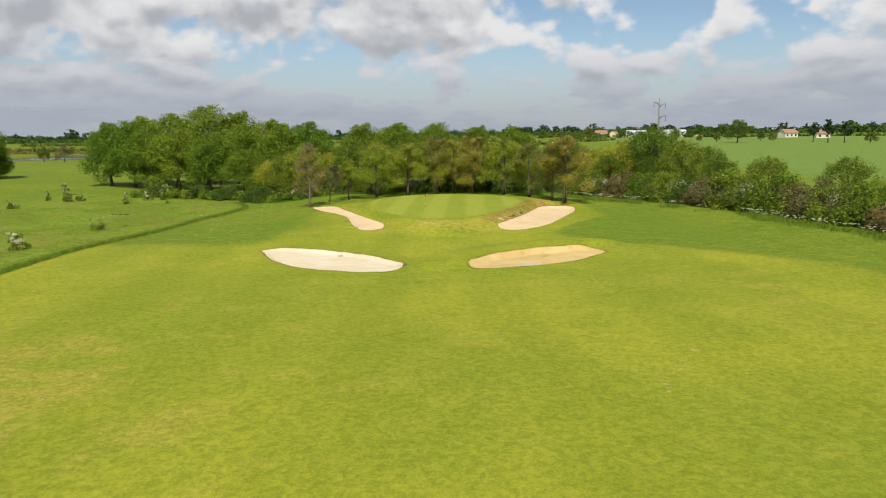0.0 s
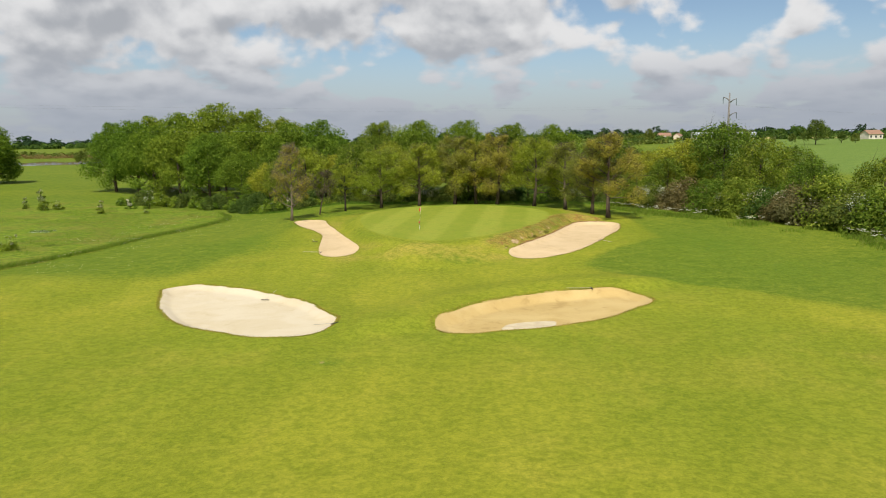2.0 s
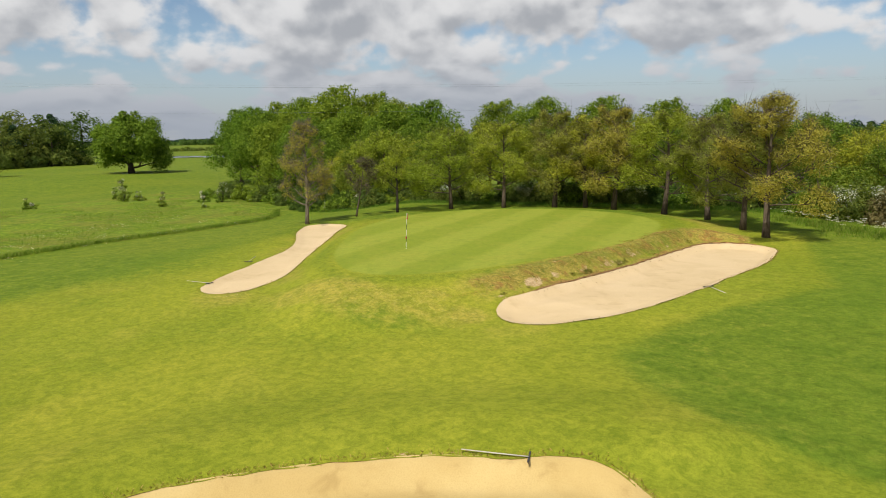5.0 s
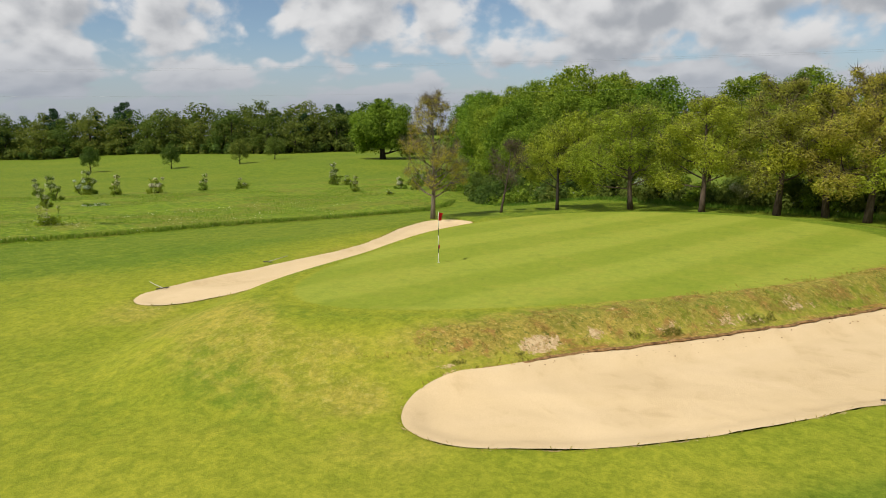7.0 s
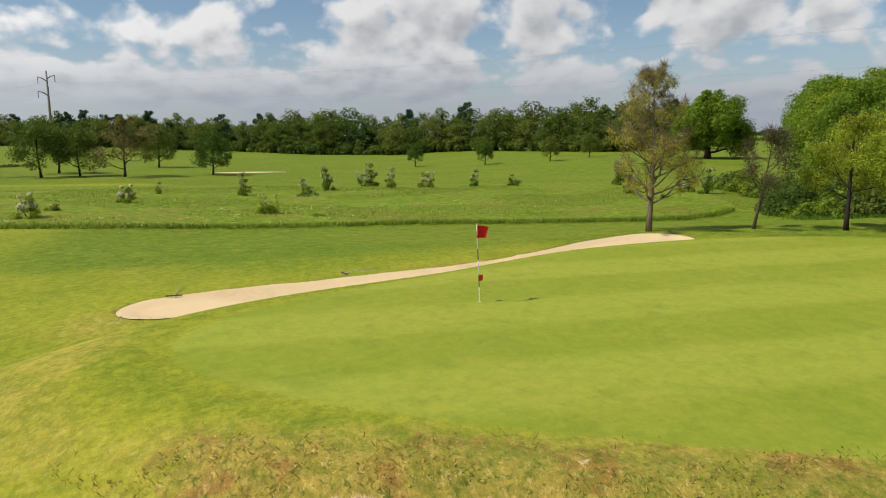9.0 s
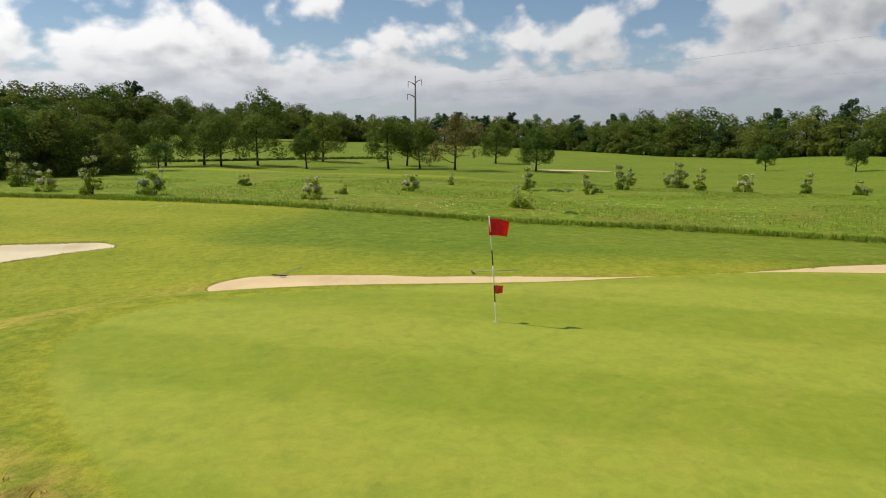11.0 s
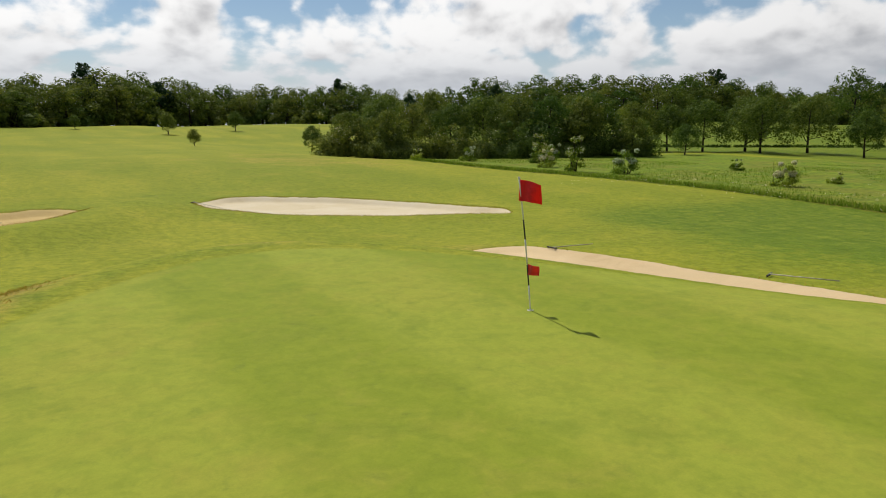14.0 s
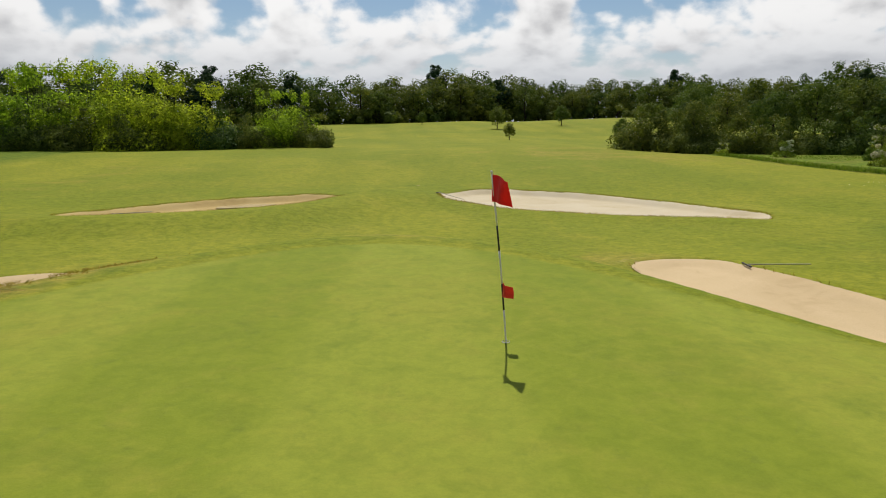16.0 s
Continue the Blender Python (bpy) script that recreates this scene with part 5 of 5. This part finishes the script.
def house(name, x, y, turn, long, deep, eaves, ridge, wall, roof, label, windows=3):
    """A gabled building: walls with gables, a pitched roof with overhang, door and windows."""
    thing = empty(name, pose(x, y, height(x, y) - 0.1, 0, 0, turn), label, "building", "farm buildings")
    a, b = long / 2, deep / 2
    verts = [(-a, -b, 0), (a, -b, 0), (a, b, 0), (-a, b, 0), (-a, -b, eaves), (a, -b, eaves), (a, b, eaves), (-a, b, eaves), (-a, 0, ridge), (a, 0, ridge)]
    faces = [(0, 1, 5, 4), (2, 3, 7, 6), (1, 2, 6, 9, 5), (3, 0, 4, 8, 7), (3, 2, 1, 0)]
    mesh_object("wall", verts, faces, wall, thing)
    o, t = 0.5, 0.25
    rise = (ridge - eaves) / b
    for s in (1, -1):
        lo = eaves - o * rise
        v = [(-a - o, -s * (b + o), lo + 0.05), (a + o, -s * (b + o), lo + 0.05), (a + o, 0, ridge + 0.05), (-a - o, 0, ridge + 0.05)]
        v += [(p[0], p[1], p[2] + t) for p in v]
        mesh_object("roof", v, [(0, 3, 2, 1), (4, 5, 6, 7), (0, 1, 5, 4), (1, 2, 6, 5), (2, 3, 7, 6), (3, 0, 4, 7)], roof, thing)
    for k in range(windows):
        bm = bmesh.new()
        box(bm, (-a + long * (k + 0.5) / windows, -b - 0.03, eaves * 0.5), (long / windows * 0.35, 0.12, eaves * 0.42))
        part("window", bm, DARK_OPENING, thing)
    bm = bmesh.new()
    box(bm, (a + 0.03, 0, eaves * 0.4), (0.12, deep * 0.28, eaves * 0.8))
    part("door", bm, WOOD, thing)
    return thing


house("farmhouse", 186, 905, 10, 16, 9, 4.5, 7.8, RENDER_WALL, ROOF_TILE, "pale farmhouse with an orange clay-tiled roof", 4)
house("farm_annexe", 206, 915, 60, 13, 8, 4.0, 6.8, RENDER_WALL, ROOF_TILE, "small pale farm annexe with clay tiles", 3)
house("farm_shed", 236, 912, -5, 26, 14, 5.0, 7.6, SHEET, SHEET, "long grey metal farm shed", 2)
house("storage_shed", 360, 1180, 0, 46, 18, 6.0, 8.5, SHEET, SHEET, "white metal storage shed in far fields", 3)
house("cottage", 252, 474, 20, 12, 8, 3.6, 6.2, RENDER_WALL, ROOF_TILE, "low cottage with a red clay-tiled roof", 3)
house("cottage", 262, 440, -15, 9, 7, 3.4, 6.0, RENDER_WALL, ROOF_TILE, "small cottage with a red clay-tiled roof", 2)
house("clubhouse", -163, -238, 35, 18, 10, 6.2, 10.5, RENDER_WALL, SLATE, "slate-roofed house among trees on the slope", 4)


disc("far_bunker", -127.8, -9.5, 7.2, 2.0, 1.95, SAND, "flat pale sand bunker on the far fairway", "bunker", 0.05)
grow("sap_y", 31.0, 32.0, 1.2, 40, label="bright yellow-green bush below the hedge", category="shrub")


# ---- power line ----
def pylon(x, y, top, turn, label):
    z = height(x, y)
    thing = empty("power_pole", pose(x, y, z - 0.2, 0, 0, turn), label, "power pole", "power line")
    tall = top - z + 0.2
    tubes("pole", [[(0, 0, 0, 0.42), (0, 0, tall * 0.5, 0.32), (0, 0, tall, 0.17)]], POLE_WOOD, thing, sides=10)
    arms = ((1, tall - 1.0, 1.9), (-1, tall - 1.6, 2.1), (-1, tall - 5.0, 2.3))
    hooks = []
    for side, h, reach in arms:
        tubes("arm", [[(0, 0, h - 1.0, 0.15), (side * reach * 0.45, 0, h - 0.35, 0.12), (side * reach, 0, h, 0.09)]], POLE_WOOD, thing)
        tubes("insulator", [[(side * reach, 0, h, 0.03)] + [(side * reach, 0, h - 0.2 - 0.12 * k, 0.11 if k % 2 else 0.05) for k in range(13)]], GLASS_BROWN, thing)
        hooks.append(thing.matrix_basis @ Vector((side * reach, 0, h - 1.75)))
    return hooks


TURN = math.degrees(math.atan2(183, 238)) + 90
hooks_s = pylon(-176.4, -58.3, 21.4, TURN, "tall concrete power pole with three insulator arms")
hooks_n = pylon(61.4, 124.9, 19.4, TURN, "tall concrete power pole behind the hedge")
hooks_e = pylon(300, 308, 20.5, TURN, "tall concrete power pole in far fields")
hooks_w = pylon(-414, -241, 30.0, TURN, "tall concrete power pole above the forest")
for a, b in ((hooks_w, hooks_s), (hooks_s, hooks_n), (hooks_n, hooks_e)):
    for p, q in zip(a, b):
        path = []
        for k in range(25):
            f = k / 24
            c = p.lerp(q, f)
            path.append((c.x, c.y, c.z - 4 * 3.2 * f * (1 - f), 0.006))
        ob = tubes("power_cable", [path], STEEL, sides=5)
        tagged(ob, "thin dark overhead power cable between poles", "cable", "power cables")


# ---- flagstick ----
def flag_cloth(name, top, long, high, way, mat, parent, droop, seed):
    verts, faces, nu, nv = [], [], 16, 10
    side = Vector((-way[1], way[0], 0))
    for layer in (0, 1):
        for j in range(nv + 1):
            for i in range(nu + 1):
                u, v = i / nu, j / nv
                wave = math.sin(u * 5.4 + v * 1.6 + seed) * 0.055 * u + math.sin(u * 11 - v * 2) * 0.012 * u
                p = Vector(top) + Vector((*way, 0)) * (u * long * (0.97 - 0.05 * v)) + side * (wave + layer * 0.003)
                p.z -= v * high * (1 - 0.08 * u) + droop * u * u * high
                verts.append(p)
    row, half = nu + 1, (nu + 1) * (nv + 1)
    for j in range(nv):
        for i in range(nu):
            a = j * row + i
            faces.append((a, a + 1, a + row + 1, a + row))
            faces.append((half + a, half + a + row, half + a + row + 1, half + a + 1))
    return mesh_object(name, verts, faces, mat, parent, smooth=True)


def build_flagstick():
    thing = empty("flagstick", pose(0, 0, 0.03), "slim black-and-white flagstick with two red flags on the green", "flagstick")

    def at(h):
        return (0.13 * h / 2.13 + 0.045 * (h / 2.13) ** 2, -0.095 * h / 2.13 - 0.035 * (h / 2.13) ** 2, h)

    bands = ((-0.10, 0.42, WHITE_PAINT), (0.42, 0.76, BLACK_PAINT), (0.76, 1.18, WHITE_PAINT), (1.18, 1.50, BLACK_PAINT), (1.50, 2.15, WHITE_PAINT))
    for lo, hi, mat in bands:
        tubes("pole_section", [[(*at(lo + (hi - lo) * k / 4), 0.0125) for k in range(5)]], mat, thing, "black band" if mat is BLACK_PAINT else "white band", sides=10)
    part_flag = flag_cloth("flag", at(2.14), 0.42, 0.34, (-0.45, 0.893), FLAG_RED, thing, 0.20, 0.4)
    part_flag["label"] = "bright red cloth flag"
    flag_cloth("small_flag", at(0.77), 0.21, 0.175, (-0.45, 0.893), FLAG_SMALL, thing, 0.12, 1.7)["label"] = "small faded red position flag"
    tubes("finial", [[(*at(2.15), 0.012), (*at(2.16), 0.018), (*at(2.18), 0.018), (*at(2.19), 0.008)]], WHITE_PAINT, thing, sides=10)
    cup = [(0.054 * math.cos(a), 0.054 * math.sin(a)) for a in np.linspace(0, 2 * math.pi, 24, endpoint=False)]
    verts = [(x, y, 0.006) for x, y in cup] + [(x * 0.9, y * 0.9, 0.010) for x, y in cup] + [(x * 0.9, y * 0.9, -0.02) for x, y in cup]
    faces = [(r * 24 + k, r * 24 + (k + 1) % 24, (r + 1) * 24 + (k + 1) % 24, (r + 1) * 24 + k) for r in range(2) for k in range(24)]
    mesh_object("cup", verts, faces, WHITE_PAINT, thing, "white hole cup rim")


build_flagstick()


# ---- rakes ----
def rake(x, y, z, turn, label, tilt=4.0):
    thing = empty("bunker_rake", pose(x, y, z, 0, 0, turn), label, "rake", "bunker rakes")
    rise = math.tan(radians(tilt))
    tubes("handle", [[(0.0, 0, 0.05, 0.017), (0.8, 0.01, 0.05 + 0.8 * rise, 0.016), (1.65, 0, 0.05 + 1.65 * rise, 0.014)]], RAKE_WOOD, thing, "weathered pale wooden handle", sides=8)
    bm = bmesh.new()
    made = box(bm, (0, 0, 0.045), (0.045, 0.56, 0.035))
    bmesh.ops.bevel(bm, geom=bm.edges[:], offset=0.008, segments=2, affect="EDGES")
    head = part("head", bm, DARK_PLASTIC, thing, "dark plastic rake head")
    for k in range(11):
        tubes("tine", [[(0, -0.25 + 0.05 * k, 0.03, 0.007), (-0.012, -0.25 + 0.05 * k, -0.02, 0.003)]], DARK_PLASTIC, head, sides=5)


def sand_z(k, x, y):
    a = np.array([float(x)]), np.array([float(y)])
    s = ring_distance(RINGS[k], *a)
    return float(sand_height(k, *a, s)[0]) if s[0] < 0.05 else height(x, y) + 0.02


for k, x, y, turn, words in (
    (2, -7.25, -8.9, 178, "wooden rake lying at the end of the long bunker"),
    (2, -9.75, -2.75, 114, "wooden rake lying on grass beside the long bunker"),
    (0, 0.30, -31.4, 150, "dark-headed rake at the white bunker's edge"),
    (0, -6.4, -24.2, 84, "wooden rake lying in white sand"),
    (3, 17.25, -1.3, -58, "dark rake head at the side bunker's edge"),
    (1, 14.7, -22.0, 192, "pale rake lying above the golden bunker"),
):
    end = sand_z(k, x + 1.65 * math.cos(radians(turn)), y + 1.65 * math.sin(radians(turn)))
    foot = sand_z(k, x, y)
    rake(x, y, foot + 0.015, turn, words, math.degrees(math.atan2(end - foot + 0.02, 1.65)))

# the puddle in the golden bunker
disc("puddle", 10.7, -29.6, 1.7, 0.8, 0.5, PUDDLE, "shallow cloudy puddle in golden sand", "puddle", 0.012, 40, z=float(np.mean([sand_z(1, 10.7 + a, -29.6 + b) for a in (-0.8, 0, 0.8) for b in (-0.3, 0.3)])) + 0.02)


# ---- long grass, fringes and flowers ----
def ground_roots(x, y, lift=0.0):
    return np.stack([x, y, land(x, y) + lift], 1)


rng = np.random.default_rng(77)
mx, my = rng.uniform(-80, -18, 110000), rng.uniform(-64, 48, 110000)
inside = meadow_depth(mx, my)
clump = np.array([noise.noise(Vector((a * 0.11, b * 0.11, 2.0))) for a, b in zip(mx, my)])
keep = (inside > 0.1) & ((clump > -0.05) | (inside < 2.0)) & (np.hypot(mx, my) < 75)
tagged(blades("meadow_grass", ground_roots(mx[keep], my[keep], 0.13), 0.17, 0.020, 78, STRAW), "long unmown meadow grass with seed heads", "grass", kind="stuff")
ey = rng.uniform(-64, 34, 13000)
ex = meadow_edge(ey) - np.abs(rng.normal(0, 0.5, len(ey))) - 0.05
keep = meadow_depth(ex, ey) > 0
tagged(blades("meadow_edge_grass", ground_roots(ex[keep], ey[keep], 0.08), 0.30, 0.03, 79, STRAW), "tall tufted grass along the meadow's mown edge", "grass", kind="stuff")

roots = []
for k, (ring, out) in enumerate(BUNKER_EDGES):
    drop = rim_drop(k, ring)
    for q, o, d in zip(ring, out, drop):
        for _ in range(int(1.5 + 9 * d)):
            off = abs(rng.normal(0.04, 0.09))
            roots.append((q[0] + o[0] * off + rng.uniform(-0.08, 0.08), q[1] + o[1] * off + rng.uniform(-0.08, 0.08), 0))
roots = np.array(roots)
tagged(blades("bunker_fringe", ground_roots(roots[:, 0], roots[:, 1], 0.01), 0.075, 0.014, 80, FRINGE, lean=0.8), "dry grass fringe hanging over bunker edges", "grass", kind="stuff")

# cow parsley along the hedge's foot
lumps = []
for k in range(420):
    f = rng.uniform(0, 1)
    x, y = 24.5 + 27 * f + 5 * math.sin(f * math.pi) - 3.8 + rng.normal(0, 0.9), 30.5 - 56 * f + rng.normal(0, 0.9) - 1.5
    if noise.noise(Vector((x * 0.2, y * 0.2, 4))) > -0.12:
        lumps.append((x, y, height(x, y) + rng.uniform(0.25, 0.75), rng.uniform(0.08, 0.22)))
tagged(foliage("cow_parsley", lumps, 4500, 0.035, 81, BLOSSOM, None, 0.7), "white cow parsley along the hedge's foot", "flowers", kind="stuff")
pick = rng.integers(0, len(lumps), 9000)
hx = np.array([q[0] for q in lumps])[pick] + rng.normal(0, 0.5, 9000)
hy = np.array([q[1] for q in lumps])[pick] + rng.normal(0, 0.5, 9000)
tagged(blades("hedge_grass", ground_roots(hx, hy), 0.36, 0.03, 82, STRAW), "long grass along the hedge's foot", "grass", kind="stuff")
wx = rng.uniform(-32, 26, 14000)
wy = 36.2 - 7 * np.maximum(0, (wx - 16) / 20) + rng.normal(0, 0.9, 14000)
tagged(blades("wood_edge_grass", ground_roots(wx, wy), 0.30, 0.022, 83, STRAW), "long grass along the woodland edge", "grass", kind="stuff")
# daisies in the semi-rough
dx, dy = rng.normal(-25, 3.2, 1500), rng.uniform(-24, 14, 1500)
keep = (meadow_depth(dx, dy) < -0.3) & (green_reach(dx, dy) > 1.6)
keep &= np.array([noise.noise(Vector((a * 0.3, b * 0.3, 6.0))) for a, b in zip(dx, dy)]) > 0.12
dl = ground_roots(dx[keep], dy[keep], 0.03)
tagged(foliage("daisies", [(*q, 0.03) for q in dl], len(dl) * 3, 0.022, 84, BLOSSOM, None, 0.9), "tiny white daisies in mown grass", "flowers", kind="stuff")
# a low white-flowering mound in the meadow
x, y = -38.0, -2.6
z = height(x, y)
mound = [(x + rng.uniform(-1.0, 1.0), y + rng.uniform(-1.0, 1.0), z + rng.uniform(0.15, 0.42), 0.22) for _ in range(14)]
ob = empty("flowering_bramble", Matrix(), "low white-flowering bramble in long grass", "shrub")
foliage("foliage", mound, 900, 0.06, 85, LEAF_FRESH, ob, 0.6)
foliage("blossom", mound, 700, 0.045, 86, BLOSSOM, ob, 0.92)
# tufts of straw and weeds on the worn bank above the side bunker
tx, ty = rng.uniform(6, 18, 60000), rng.uniform(-11, 14, 60000)
ts = ring_distance(RINGS[3], tx, ty)
rise = open_land(tx, ty) - floor_height(3, tx, ty)
gate = np.array([noise.noise(Vector((a * 1.1, b * 1.1, 12.0))) for a, b in zip(tx, ty)])
keep = (ts > 0.12) & (ts < 2.6) & (rise > 0.45) & (gate > 0.02) & (rng.uniform(0, 1, len(tx)) < np.exp(-(((ts - 1.3) / 0.8) ** 2)))
tagged(blades("bank_straw", ground_roots(tx[keep], ty[keep], 0.01), 0.06, 0.010, 87, FRINGE, lean=1.1), "short dead straw tufts on the eroded bank", "grass", kind="stuff")
keep = (ts > 0.02) & (ts < 0.55) & (rise > 0.35) & (gate < -0.30)
pick = rng.integers(0, keep.sum(), 5 * int(keep.sum()))
wx_, wy_ = tx[keep][pick] + rng.normal(0, 0.06, len(pick)), ty[keep][pick] + rng.normal(0, 0.06, len(pick))
tagged(blades("bank_weeds", ground_roots(wx_, wy_, 0.01), 0.08, 0.012, 88, FRINGE, lean=0.9), "dark green weed tufts along the bank's lip", "grass", kind="stuff")
# crumbled clods at the foot of the eroded lip
clods = []
for q, o, d in zip(*BUNKER_EDGES[3], rim_drop(3, RINGS[3])):
    for _ in range(2):
        if rng.uniform() < 0.35 * d:
            off, r = -abs(rng.normal(0.12, 0.22)), rng.uniform(0.008, 0.030)
            clods.append((q[0] + o[0] * off + rng.uniform(-0.08, 0.08), q[1] + o[1] * off + rng.uniform(-0.08, 0.08), r))
verts, faces = [], []
for x, y, r in clods:
    first, z = len(verts), sand_z(3, x, y) + r * 0.3
    for k in range(3):
        a = 2.1 * k + r * 900
        verts.append((x + r * math.cos(a), y + r * math.sin(a), z - r * 0.5))
        verts.append((x + r * 0.7 * math.cos(a + 1), y + r * 0.7 * math.sin(a + 1), z + r * 0.5))
    for k in range(3):
        p, q = first + 2 * k, first + 2 * ((k + 1) % 3)
        faces += [(p, q, p + 1), (q, q + 1, p + 1)]
    faces.append((first + 1, first + 3, first + 5))
tagged(mesh_object("dirt_clods", verts, faces, EARTH), "crumbled brown dirt clods on sand", "dirt", kind="stuff")
